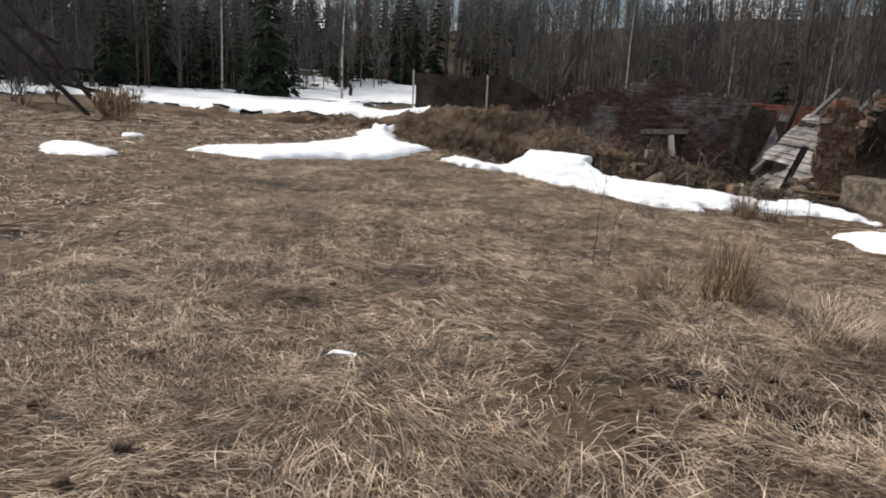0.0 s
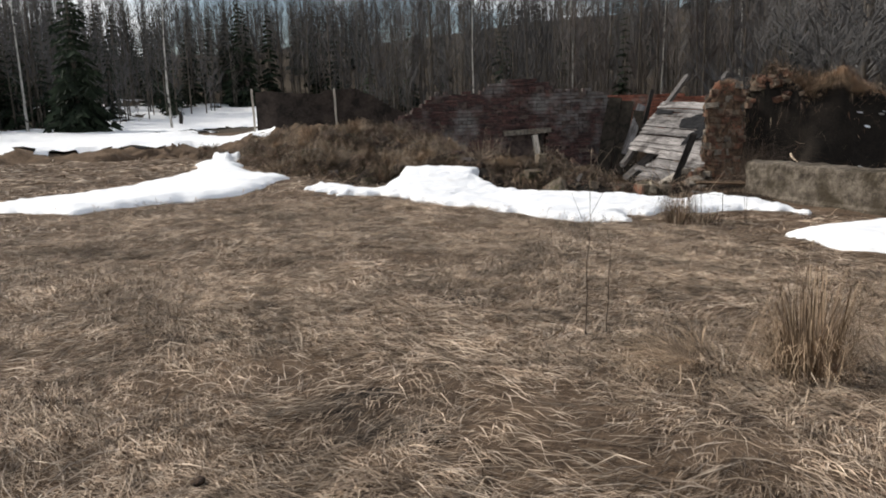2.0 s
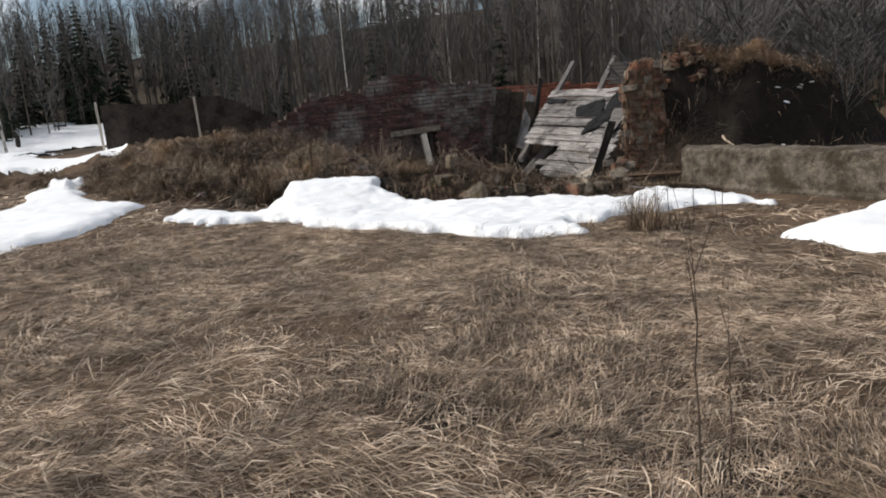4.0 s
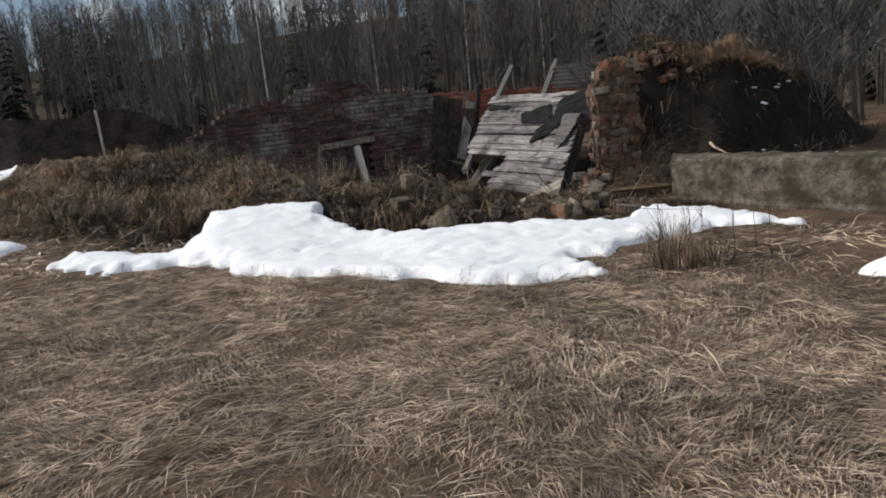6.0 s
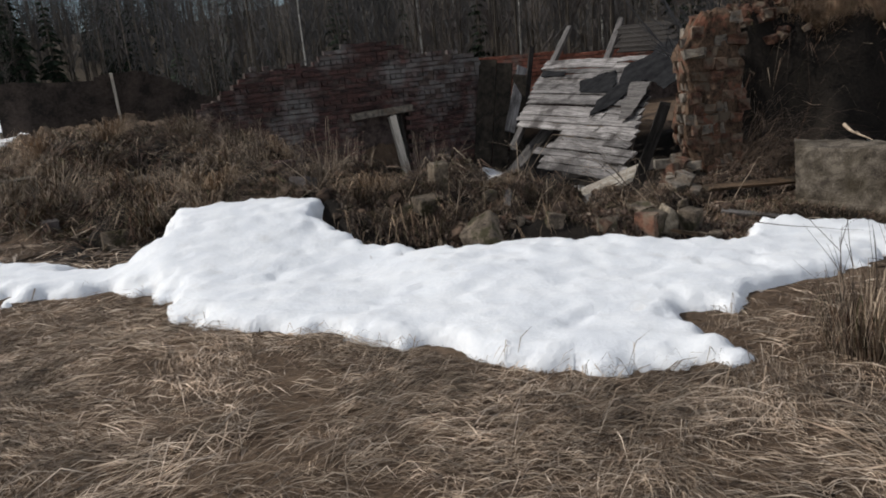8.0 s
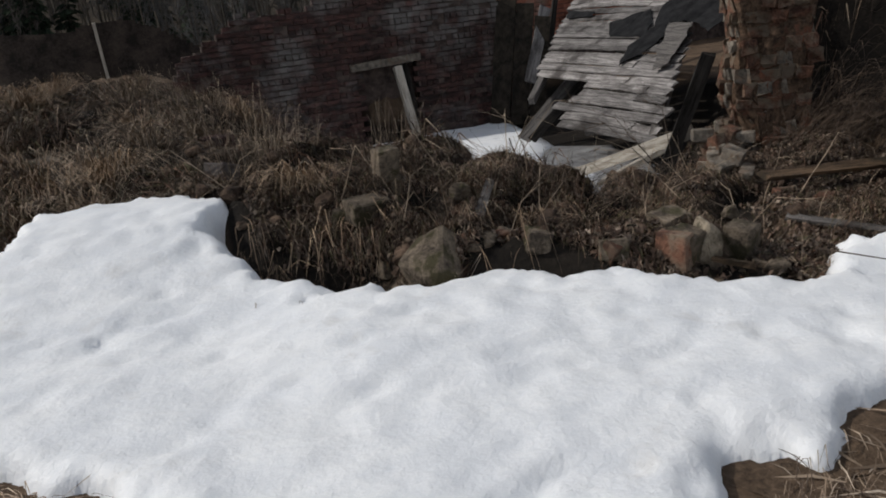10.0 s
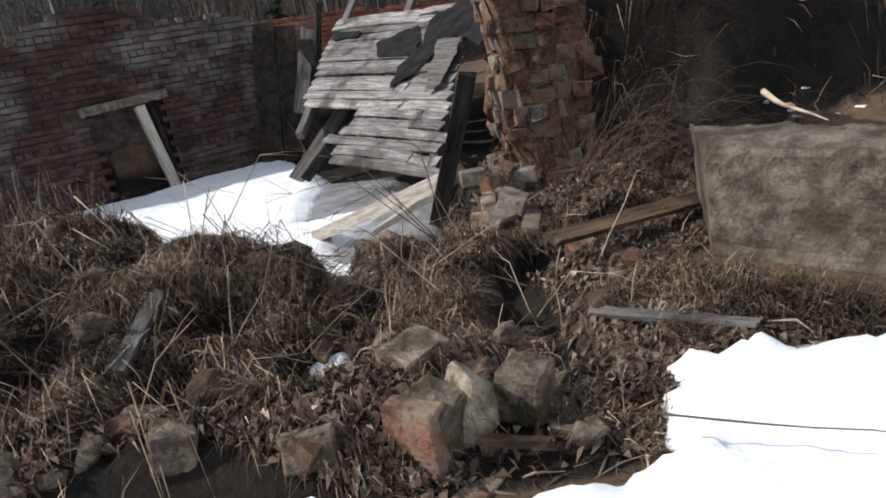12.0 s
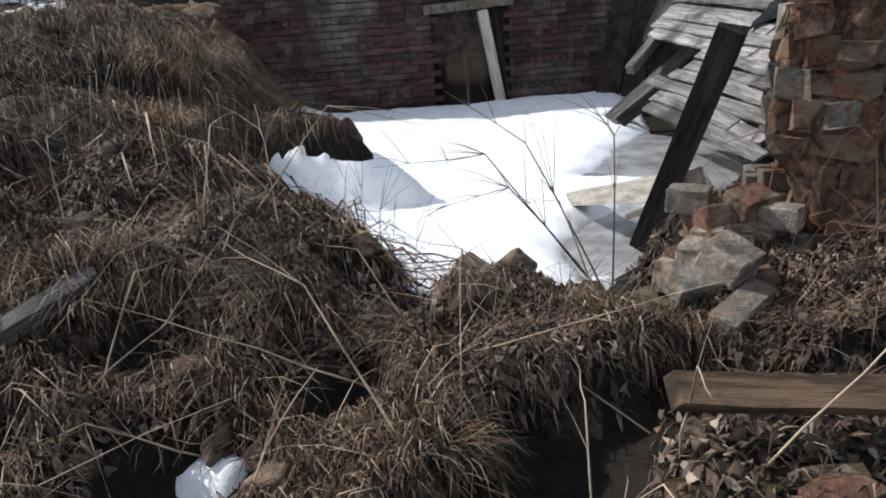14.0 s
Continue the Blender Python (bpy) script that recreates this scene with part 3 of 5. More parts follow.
snow("deep white snow lying in the ruined cellar pit", [(5.4, 14.9), (6.0, 14.15), (6.6, 14.1), (6.75, 15.1), (7.0, 16.6), (7.5, 17.4), (8.5, 18.2), (8.7, 18.8), (7.9, 19.1), (8.6, 20.2), (9.4, 21.2), (10.3, 24.9), (4.2, 24.9), (4.3, 20.6), (4.9, 20.0), (5.5, 19.3), (5.5, 18.5), (4.9, 18.6), (4.4, 18.8), (4.2, 18.1), (4.4, 17.3), (4.9, 16.4)], 0.16, 0.07, 181, 0.3, 0.25, 0.7)
x, y, r = 5.06, 13.02, 0.085
snow("small dirty snow remnant among the rubble", [(x + r * math.cos(k) * 1.4, y + r * math.sin(k)) for k in (0, 1, 2, 3, 4, 5)], 0.018, 0.02, 502, 0.06, 0.06, 0.12, lift=lambda X, Y: 0.012 + 0 * X)
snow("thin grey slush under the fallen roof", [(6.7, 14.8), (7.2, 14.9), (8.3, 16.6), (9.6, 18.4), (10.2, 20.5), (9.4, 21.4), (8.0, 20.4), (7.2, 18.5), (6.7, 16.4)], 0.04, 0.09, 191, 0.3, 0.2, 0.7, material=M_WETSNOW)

# ---------------------------------------------------------------- brickwork


def brick_mesh(name, sx, sy, sz, seed, wear):
    rng = random.Random(seed)
    bm = worn_box(sx, sy, sz, rng, wear, 0.008, 0)
    me = bpy.data.meshes.new(name)
    bm.to_mesh(me)
    bm.free()
    return me


def wall_top(x):
    """Broken top of the cellar's back wall."""
    return float(np.interp(x, [2.8, 3.3, 4.4, 5.9, 6.1, 6.5, 7.0, 7.9, 8.3, 8.5, 9.6, 10.2, 10.6], [0.55, 1.05, 1.72, 1.72, 1.92, 2.06, 2.14, 2.02, 1.78, 1.76, 1.70, 1.52, 1.1])) + 0.10 * (random.random() - 0.5)


WALL_Y, COURSE, LONG = 24.72, 0.115, 0.29
brick_wall = empty("brick_wall", 7.0, 25.0, -1.4, "ruined dark red brick cellar wall with flaked lime wash and a broken top", "wall", kind="structure")


def in_niche(x, z):
    return 6.68 < x < 8.05 and z < 0.36 + 0.05 * (x - 6.7)


rng = random.Random(5)
random.seed(11)
core_v, core_f = [], []


def add_box(vs, fs, x0, x1, y0, y1, z0, z1):
    k = len(vs)
    vs += [(x0, y0, z0), (x1, y0, z0), (x1, y1, z0), (x0, y1, z0), (x0, y0, z1), (x1, y0, z1), (x1, y1, z1), (x0, y1, z1)]
    fs += [(k, k + 3, k + 2, k + 1), (k + 4, k + 5, k + 6, k + 7), (k, k + 1, k + 5, k + 4), (k + 1, k + 2, k + 6, k + 5), (k + 2, k + 3, k + 7, k + 6), (k + 3, k, k + 4, k + 7)]


bricks_near, rest_v, rest_f = [], [], []
kinds = [brick_mesh("brick", LONG - 0.006, 0.13, COURSE - 0.018, s, 0.012) for s in range(8)]
bats = [brick_mesh("brick", LONG / 2 - 0.008, 0.13, COURSE - 0.019, s + 20, 0.010) for s in range(4)]
x = 2.8
while x < 10.6:
    t = wall_top(x + 0.08)
    if 6.6 < x < 8.05:
        add_box(core_v, core_f, x, x + 0.16, WALL_Y + 0.04, WALL_Y + 0.45, 0.40 + 0.05 * (x - 6.7), t - 0.07)
        add_box(core_v, core_f, x, x + 0.16, WALL_Y + 0.32, WALL_Y + 0.45, -1.6, 0.44)
    else:
        add_box(core_v, core_f, x, x + 0.16, WALL_Y + 0.04, WALL_Y + 0.45, -1.6, t - 0.07)
    x += 0.16
row = 0
z = -1.45
while z < 2.3:
    x = 2.75 + (row % 2) * LONG / 2
    header = row % 4 == 3
    while x < 10.6:
        step = LONG / 2 if header else LONG
        mid = x + step / 2
        if z + COURSE * 0.6 < wall_top(mid) and not in_niche(mid, z) and rng.random() > 0.05:
            m = Matrix.Translation((mid, WALL_Y + 0.065 + rng.uniform(-0.012, 0.018) + (0.04 if rng.random() < 0.07 else 0), z + COURSE / 2)) @ Matrix.Rotation(rng.uniform(-0.02, 0.02), 4, "Z") @ Matrix.Rotation(rng.uniform(-0.012, 0.012), 4, "Y")
            bricks_near.append((m, header))
        x += step
    z += COURSE
    row += 1
part_bricks = [b for b in bricks_near if 6.0 < b[0].translation.x < 9.4 and b[0].translation.z > -0.6][:300]
chosen = {id(b) for b in part_bricks}
for i, (m, header) in enumerate(bricks_near):
    me = (bats if header else kinds)[i % (4 if header else 8)]
    if id(bricks_near[i]) in chosen:
        ob = new("brick", me)
        ob.parent = brick_wall
        ob.matrix_parent_inverse = brick_wall.matrix_world.inverted()
        ob.matrix_world = m
    else:
        k = len(rest_v)
        rest_v += [tuple(m @ v.co) for v in me.vertices]
        rest_f += [tuple(k + j for j in p.vertices) for p in me.polygons]
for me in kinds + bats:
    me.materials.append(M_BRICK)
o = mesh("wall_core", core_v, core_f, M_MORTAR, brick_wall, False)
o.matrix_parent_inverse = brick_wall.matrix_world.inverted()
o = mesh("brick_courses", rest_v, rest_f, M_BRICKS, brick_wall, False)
o.matrix_parent_inverse = brick_wall.matrix_world.inverted()
tagged(o, kind="stuff")
board("lintel", (6.55, WALL_Y - 0.02, 0.40), (8.15, WALL_Y - 0.02, 0.47), 0.14, 0.16, M_GREYBRICK, "rough grey lintel over the niche of the brick wall", "lintel", rng)
board("niche_post", (7.58, WALL_Y - 0.05, 0.33), (7.86, WALL_Y - 0.02, -1.32), 0.13, 0.17, M_PALEWOOD, "pale weathered wooden post standing in the wall niche", "post", rng)
board("niche_post", (7.80, WALL_Y + 0.06, 0.36), (8.04, WALL_Y + 0.08, -1.32), 0.06, 0.08, M_DARKWOOD, "dark narrow wooden post standing in the wall niche", "post", rng)

# further wall behind the fallen roof
back_v, back_f = [], []
far_wall = empty("brick_wall", 14, 27.4, -1.4, "low red brick wall behind the fallen roof, top broken", "wall", kind="structure")
z, row = 0.35, 0
while z < 1.62:
    x = 10.8 + (row % 2) * LONG / 2
    while x < 19.5:
        if z < 1.55 + 0.1 * vnoise(x / 0.7, 0.0, 9) - 0.04 * abs(x - 13):
            me = kinds[rng.randrange(8)]
            m = Matrix.Translation((x, 27.36 + rng.uniform(-0.012, 0.012), z)) @ Matrix.Rotation(rng.uniform(-0.02, 0.02), 4, "Z")
            k = len(back_v)
            back_v += [tuple(m @ v.co) for v in me.vertices]
            back_f += [tuple(k + j for j in p.vertices) for p in me.polygons]
        x += LONG
    z += COURSE
    row += 1
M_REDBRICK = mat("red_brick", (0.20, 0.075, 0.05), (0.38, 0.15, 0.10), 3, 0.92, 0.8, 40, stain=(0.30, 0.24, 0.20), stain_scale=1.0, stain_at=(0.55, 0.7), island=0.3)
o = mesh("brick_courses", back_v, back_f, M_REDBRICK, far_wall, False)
o.matrix_parent_inverse = far_wall.matrix_world.inverted()
tagged(o, kind="stuff")
v, f = [], []
add_box(v, f, 10.7, 19.5, 27.38, 27.8, -1.6, 1.28)
o = mesh("wall_core", v, f, M_MORTAR, far_wall, False)
o.matrix_parent_inverse = far_wall.matrix_world.inverted()

# side of the wall's right end, coloured dark to stand in for shade
v, f = [], []
add_box(v, f, 10.62, 10.85, 24.75, 27.35, -1.6, 1.0)
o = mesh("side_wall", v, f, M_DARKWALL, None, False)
tagged(o, "short brick wall at the cellar's back corner, coloured dark for shade", "wall", kind="structure")
# boards added in near-black to stand in for the corner's shade
for i, (xa, ya, za, xb, yb, zb, w) in enumerate([(9.75, 24.3, -1.3, 10.35, 24.62, 1.42, 0.45), (10.1, 24.0, -1.3, 10.7, 24.4, 1.3, 0.4), (10.4, 23.7, -1.3, 10.95, 24.1, 1.0, 0.35)]):
    board("charred_board", (xa, ya, za), (xb, yb, zb), w, 0.05, M_BLACKSHADE, "wide black board leaning at the cellar wall in place of shade", "plank", rng, 0.4, group="charred boards")

# ---------------------------------------------------------------- the brick pillar
pillar = empty("brick_pillar", 7.57, 14.13, -0.4, "crumbling orange and lime-grey brick pillar end of a fallen wall", "pillar", kind="structure")
PH = 0.118
pk = [brick_mesh("brick", 0.225, 0.13, PH - 0.014, 60 + s, 0.021) for s in range(6)] + [brick_mesh("brick", 0.117, 0.13, PH - 0.012, 70 + s, 0.021) for s in range(8)]
for i, me in enumerate(pk):
    me.materials.append(M_PBRICK if i % 3 else M_GREYBRICK)
frame_p = Matrix.Translation((7.57, 14.13, -0.35)) @ Matrix.Rotation(radians(-30), 4, "Z")
prng = random.Random(8)


def pillar_left(z):
    """The broken left edge of the pillar, by height."""
    return -0.30 + 0.34 * max(0.0, 0.52 - z) + 0.45 * max(0.0, z - 1.5) + 0.03 * math.sin(z * 7)


def set_brick(me, x, y, z, turn):
    ob = new("brick", me)
    ob.parent = pillar
    ob.matrix_parent_inverse = pillar.matrix_world.inverted()
    ob.matrix_world = frame_p @ Matrix.Translation((x, y, z)) @ Matrix.Rotation(turn + prng.uniform(-0.05, 0.05), 4, "Z") @ Matrix.Rotation(prng.uniform(-0.06, 0.06), 4, "Y") @ Matrix.Rotation(prng.uniform(-0.05, 0.05), 4, "X")


z, row = 0.05, 0
while z < 1.84:
    lo, hi = pillar_left(z), 0.31 - 0.22 * max(0.0, z - 1.6)
    gone = 0.12 + 0.7 * max(0.0, z - 1.1)
    for y in (-0.25, 0.25):
        x = lo + (0.06 if row % 2 else 0)
        while x < hi - 0.05:
            half = prng.random() < 0.74
            w = 0.125 if half else 0.238
            if prng.random() > gone:
                set_brick(pk[6 + prng.randrange(8)] if half else pk[prng.randrange(6)], x + w / 2, y + (1 if y < 0 else -1) * prng.uniform(-0.004, 0.04), z, 0)
            x += w
    for x in (lo + 0.045, hi - 0.045):
        for k in range(3):
            if prng.random() > gone:
                set_brick(pk[6 + prng.randrange(8)], x + prng.uniform(-0.02, 0.02), -0.13 + 0.13 * k, z, math.pi / 2)
    z += PH
    row += 1
bm = worn_box(0.57, 0.56, 1.92, prng, 0.01, 0.02, 16)
for vv in bm.verts:
    h = vv.co.z + 0.96
    side = (vv.co.x + 0.285) / 0.57
    vv.co.x = pillar_left(h) * (1 - side) + (0.29 - 0.22 * max(0.0, h - 1.6)) * side
    bump = noise.noise(vv.co * 9) * 0.045 + noise.noise(vv.co * 23) * 0.040
    vv.co.x += bump * (1 if side > 0.5 else -1)
    vv.co.y += bump * (1 if vv.co.y > 0 else -1)
    vv.co.z += 0.06 * noise.noise(Vector((vv.co.x * 8, vv.co.y * 8, 3.0))) * smooth(h, 1.6, 1.9)
o = part("mortar_core", bm, M_PMORTAR, pillar, "crumbly orange lime mortar")
o.matrix_parent_inverse = pillar.matrix_world.inverted()
o.matrix_world = frame_p @ Matrix.Translation((0.0, 0.0, 0.94))

# ---------------------------------------------------------------- fallen wooden roof
TL, DOWN, ALONG = Vector((11.85, 24.1, 1.25)), Vector((-3.1, -2.68, -2.02)), Vector((0.24, -3.78, -0.13))
roof_n = ALONG.cross(DOWN).normalized()
if roof_n.z < 0:
    roof_n = -roof_n
roof = empty("fallen_roof", 9.0, 19.5, -1.1, "collapsed roof slope of silver-grey planks with torn felt, leaning into the cellar", "roof")
inv = roof.matrix_world.inverted()
rng = random.Random(21)
N_PLANK = 19
plank_dir = ALONG.normalized()
pitch_w = (DOWN - plank_dir * DOWN.dot(plank_dir)).length / N_PLANK
across = (DOWN - plank_dir * DOWN.dot(plank_dir)).normalized()
basis = Matrix((across, plank_dir, across.cross(plank_dir))).transposed().to_4x4()


def roof_point(u, w, up=0.0):
    return TL + DOWN * u + ALONG * w + roof_n * up


for i in range(N_PLANK):
    u = (i + 0.5) / N_PLANK
    a, b = -0.02 + rng.uniform(-0.012, 0.012), 1.02 + rng.uniform(-0.02, 0.02)
    if 13 <= i <= 16:
        a = 0.30 + 0.05 * (16 - i) + rng.uniform(-0.03, 0.03)
    elif i > 16:
        a = 0.36 + rng.uniform(-0.02, 0.02)
    cuts = [a, b] if rng.random() < 0.45 else [a, a + (b - a) * rng.uniform(0.62, 0.78), b]
    for c0, c1 in zip(cuts, cuts[1:]):
        length = (c1 - c0) * ALONG.length - 0.015
        ob = part("plank", board_bm(length, pitch_w * rng.uniform(0.78, 0.92), 0.03, rng, rng.uniform(-0.03, 0.04), 8, 0.007), M_WOOD, roof, flat=True)
        ob.matrix_parent_inverse = inv
        ob.matrix_world = Matrix.Translation(roof_point(u, (c0 + c1) / 2, rng.uniform(-0.012, 0.02))) @ basis @ Matrix.Rotation(rng.uniform(-0.04, 0.04), 4, "Y") @ Matrix.Rotation(rng.uniform(-0.006, 0.006), 4, "Z")
for w, u0, u1 in ((0.02, -0.46, 0.85), (0.57, -0.48, 0.98), (0.97, -0.02, 0.98)):
    a, b = roof_point(u0, w, -0.08), roof_point(u1, w, -0.08)
    ob = part("rafter", board_bm((b - a).length, 0.13, 0.13, rng, 0, 6), M_OLDWOOD, roof, "blackened rafter", True)
    ob.matrix_parent_inverse = inv
    ob.matrix_world = between(a, b)


def felt(points, up, seed, material=M_FELT):
    """A torn sheet lying on the roof, from its corners in roof shares (down, along)."""
    r2 = random.Random(seed)
    bm = bmesh.new()
    ring = []
    for (u0, w0), (u1, w1) in zip(points, points[1:] + points[:1]):
        for k in range(4):
            s = k / 4
            ring.append(bm.verts.new(roof_point(u0 + (u1 - u0) * s + r2.uniform(-0.008, 0.008), w0 + (w1 - w0) * s + r2.uniform(-0.008, 0.008), up + r2.uniform(-0.004, 0.016))))
    bm.faces.new(ring)
    bmesh.ops.triangulate(bm, faces=bm.faces[:])
    bmesh.ops.recalc_face_normals(bm, faces=bm.faces[:])
    bmesh.ops.solidify(bm, geom=bm.faces[:], thickness=0.01)
    ob = part("felt", bm, material, roof, "torn black roofing felt", True)
    ob.matrix_parent_inverse = inv


felt([(0.26, 0.43), (0.17, 0.64), (0.15, 0.72), (0.25, 0.76), (0.36, 0.74), (0.37, 0.48)], 0.045, 1)
felt([(0.12, 0.79), (0.01, 0.98), (-0.10, 1.01), (-0.15, 1.20), (0.22, 1.26), (0.33, 1.14), (0.27, 1.05), (0.26, 0.96), (0.34, 0.90), (0.50, 0.78), (0.58, 0.64), (0.45, 0.66), (0.36, 0.74), (0.30, 0.79)], 0.065, 2)
felt([(0.13, -0.01), (0.15, 0.26), (0.19, 0.26), (0.20, 0.02)], 0.045, 4)
felt([(0.29, 0.90), (0.28, 1.04), (0.42, 1.02), (0.56, 0.97), (0.61, 0.89), (0.49, 0.88)], 0.10, 7, M_OLDWOOD)

# a second torn panel of the roof behind
panel = empty("roof_panel", 14.6, 21.6, 0.6, "remnant of grey roof boarding lying behind the fallen roof", "roof")
pinv = panel.matrix_world.inverted()
for i in range(6):
    c0, c1 = 0.66 + rng.uniform(-0.03, 0.03), 1.12 + rng.uniform(-0.05, 0.05)
    ob = part("plank", board_bm((c1 - c0) * ALONG.length, pitch_w * 0.92, 0.03, rng, 0, 4), M_DARKWOOD, panel, flat=True)
    ob.matrix_parent_inverse = pinv
    ob.matrix_world = Matrix.Translation(roof_point(-0.07 - 0.045 * i, (c0 + c1) / 2, 0.03 + 0.015 * i)) @ basis

# boards about the roof
BOARDS = [
    ((9.0, 21.35, -1.2), (10.85, 21.9, -0.12), 0.17, 0.06, M_DARKWOOD, "dark broken board propped against the fallen roof", 0.9),
    ((8.95, 21.6, -1.2), (10.6, 22.2, -0.2), 0.26, 0.04, M_OLDWOOD, "dark wide broken board propped against the fallen roof", 0.5),
    ((9.5, 20.5, -0.9), (10.75, 21.75, -0.14), 0.2, 0.04, M_OLDWOOD, "grey split board propped against the fallen roof", -0.9),
    ((10.25, 23.6, -0.35), (11.15, 24.3, 1.18), 0.26, 0.045, M_WOOD, "silver-grey board standing beside the fallen roof", 0.8),
    ((10.9, 23.9, 0.0), (11.75, 24.75, 1.66), 0.13, 0.06, M_DARKWOOD, "dark upright stud beside the fallen roof", 0.8),
    ((10.38, 24.4, -0.05), (10.52, 24.3, -0.95), 0.08, 0.05, M_PALEWOOD, "short pale stick leaning at the wall corner", 0.0),
    ((7.40, 17.85, -1.16), (7.02, 14.5, -0.10), 0.17, 0.12, M_PALEWOOD, "pale weathered beam lying down into the pit snow", 0.2),
    ((7.62, 16.9, -1.05), (7.25, 14.9, -0.25), 0.14, 0.05, M_PALEWOOD, "pale split plank under the fallen beam", 0.5),
]
for a, b, w, t, m, lab, roll in BOARDS:
    board("beam" if "beam" in lab else "plank", a, b, w, t, m, lab, "plank", rng, roll)
a, b = (6.84, 14.60, -0.45), (7.08, 14.27, 0.62)
door_board = part("leaning_board", board_bm(1.14, 0.12, 0.035, rng, 0, 5), M_DARKWOOD, flat=True)
door_board.matrix_world = facing(a, b, (-0.45, -0.85, 0.2))
tagged(door_board, "dark weathered board standing on end beside the pillar", "plank")

# ---------------------------------------------------------------- low concrete wall
rng = random.Random(31)
bm = bmesh.new()
NL, NH, NT = 110, 20, 12
P0, P1, THICK, Z0, Z1 = Vector((6.84, 12.31, 0)), Vector((7.24, 8.95, 0)), 0.52, -0.62, 0.245
run = (P1 - P0).normalized()
side = Vector((-run.y, run.x, 0))
loop = [(0, k / NH) for k in range(NH)] + [(k / NT, 1) for k in range(NT)] + [(1, 1 - k / NH) for k in range(NH)]
rings = []
for i in range(NL + 1):
    s = i / NL
    ring = []
    for a, c in loop:
        p = P0 + (P1 - P0) * s + side * (THICK * a) - run * (0.34 * a * (1 - s))
        z = Z0 + (Z1 - Z0) * c
        rough = 0.026 if c > 0.80 else 0.012
        n = noise.noise(Vector((p.x * 4, p.y * 4, z * 6))) * rough + noise.noise(Vector((p.x * 13, p.y * 13, z * 15))) * rough * 0.6 + noise.noise(Vector((p.x * 34, p.y * 34, z * 38))) * rough * 0.3
        edge = 0.012 if c > 0.97 and (a < 0.1 or a > 0.9) else 0
        p = p - side * (n + (0.035 if c < 0.45 else 0)) * (1 if a < 0.5 else -1) + side * edge * (1 if a < 0.5 else -1)
        endwear = (0.02 if c > 0.8 else 0.012) * noise.noise(Vector((p.y * 3, z * 6, s * 9)))
        ring.append(bm.verts.new((p.x + run.x * endwear, p.y + run.y * endwear, z + n * 0.8 - edge)))
    rings.append(ring)
for a, b in zip(rings, rings[1:]):
    for k in range(len(loop) - 1):
        bm.faces.new((a[k], b[k], b[k + 1], a[k + 1]))
bm.faces.new(rings[0])
bm.faces.new(rings[-1][::-1])
bmesh.ops.recalc_face_normals(bm, faces=bm.faces[:])
tagged(part("concrete_wall", bm, M_CONCRETE, flat=True), "low weathered concrete foundation wall with a crumbled top edge", "wall")

# ---------------------------------------------------------------- stones and rubble


def stone(x, y, z, sx, sy, sz, turn, material, label, seed, square=0.0, name="stone", tilt=0.0):
    r = random.Random(seed)
    if square > 0.55:
        bm = worn_box(sx * 1.9, sy * 1.9, sz * 1.9, r, min(sx, sy, sz) * 0.07, min(sx, sy, sz) * 0.12, 2)
    else:
        bm = rock(r, sx, sy, sz, 0.34 if square < 0.3 else 0.26, 3, min(square, 0.4))
    ob = part(name, bm, material, flat=True)
    ob.matrix_world = Matrix.Translation((x, y, z)) @ Matrix.Rotation(turn, 4, "Z") @ Matrix.Rotation(tilt, 4, "X")
    return tagged(ob, label, "stone" if "brick" not in label else "brick", "rubble of the bank")


stone(3.74, 12.5, -0.06, 0.225, 0.18, 0.21, 0.4, M_STONE, "large tan granite boulder at the foot of the bank", 1, 0.1, "boulder", 0.2)
stone(3.83, 13.5, 0.27, 0.08, 0.06, 0.17, 0.3, M_STONE, "upright grey concrete slab stuck in the bank", 2, 0.6, "slab", 0.15)
for i, (x, y, up, sx, sy, sz, sq, big) in enumerate([(3.35, 13.35, 0.05, 0.22, 0.16, 0.13, 0.1, 0), (3.6, 13.0, 0.02, 0.2, 0.14, 0.13, 0.1, 0), (4.05, 12.95, 0.05, 0.24, 0.16, 0.12, 0.1, 0), (4.0, 12.6, 0.05, 0.11, 0.09, 0.12, 0.2, 0), (2.9, 15.6, 0.08, 0.2, 0.15, 0.12, 0.1, 0),
                                                (1.9, 16.6, 0.05, 0.26, 0.2, 0.14, 0.1, 0), (2.5, 17.5, 0.1, 0.2, 0.2, 0.14, 0.2, 0), (3.2, 16.8, 0.1, 0.24, 0.18, 0.16, 0.2, 0), (1.3, 17.5, 0.1, 0.22, 0.18, 0.16, 0.2, 0)]):
    stone(x, y, gz(x, y) + up * 0.3 - 0.07, sx * (0.5 + 0.07 * (i * 5 % 4)), sy * (0.66 - 0.06 * (i % 3)), sz * (0.42 + 0.06 * (i * 7 % 5)), i * 1.3, M_STONE, "rough grey field stone half sunk in the bank", 40 + i, 0.3, "stone", 0.25 * ((i * 3 % 5) - 2))
stone(4.79, 11.88, -0.09, 0.04, 0.09, 0.125, 0.35, M_PBRICK, "broken orange-red brick standing on end at the snow's edge", 80, 0.7, "brick_piece")
for i, (x, y, up, sx, sy, sz) in enumerate([(4.15, 12.6, 0.0, 0.12, 0.08, 0.07), (4.86, 11.72, 0.0, 0.11, 0.07, 0.045)]):
    stone(x, y, gz(x, y) + up * 0.5 - 0.02, sx * 0.7, sy * 0.7, sz * 0.75, 0.3 * i, M_PBRICK, "broken orange-red brick at the edge of the snow", 80 + i, 0.7, "brick_piece")
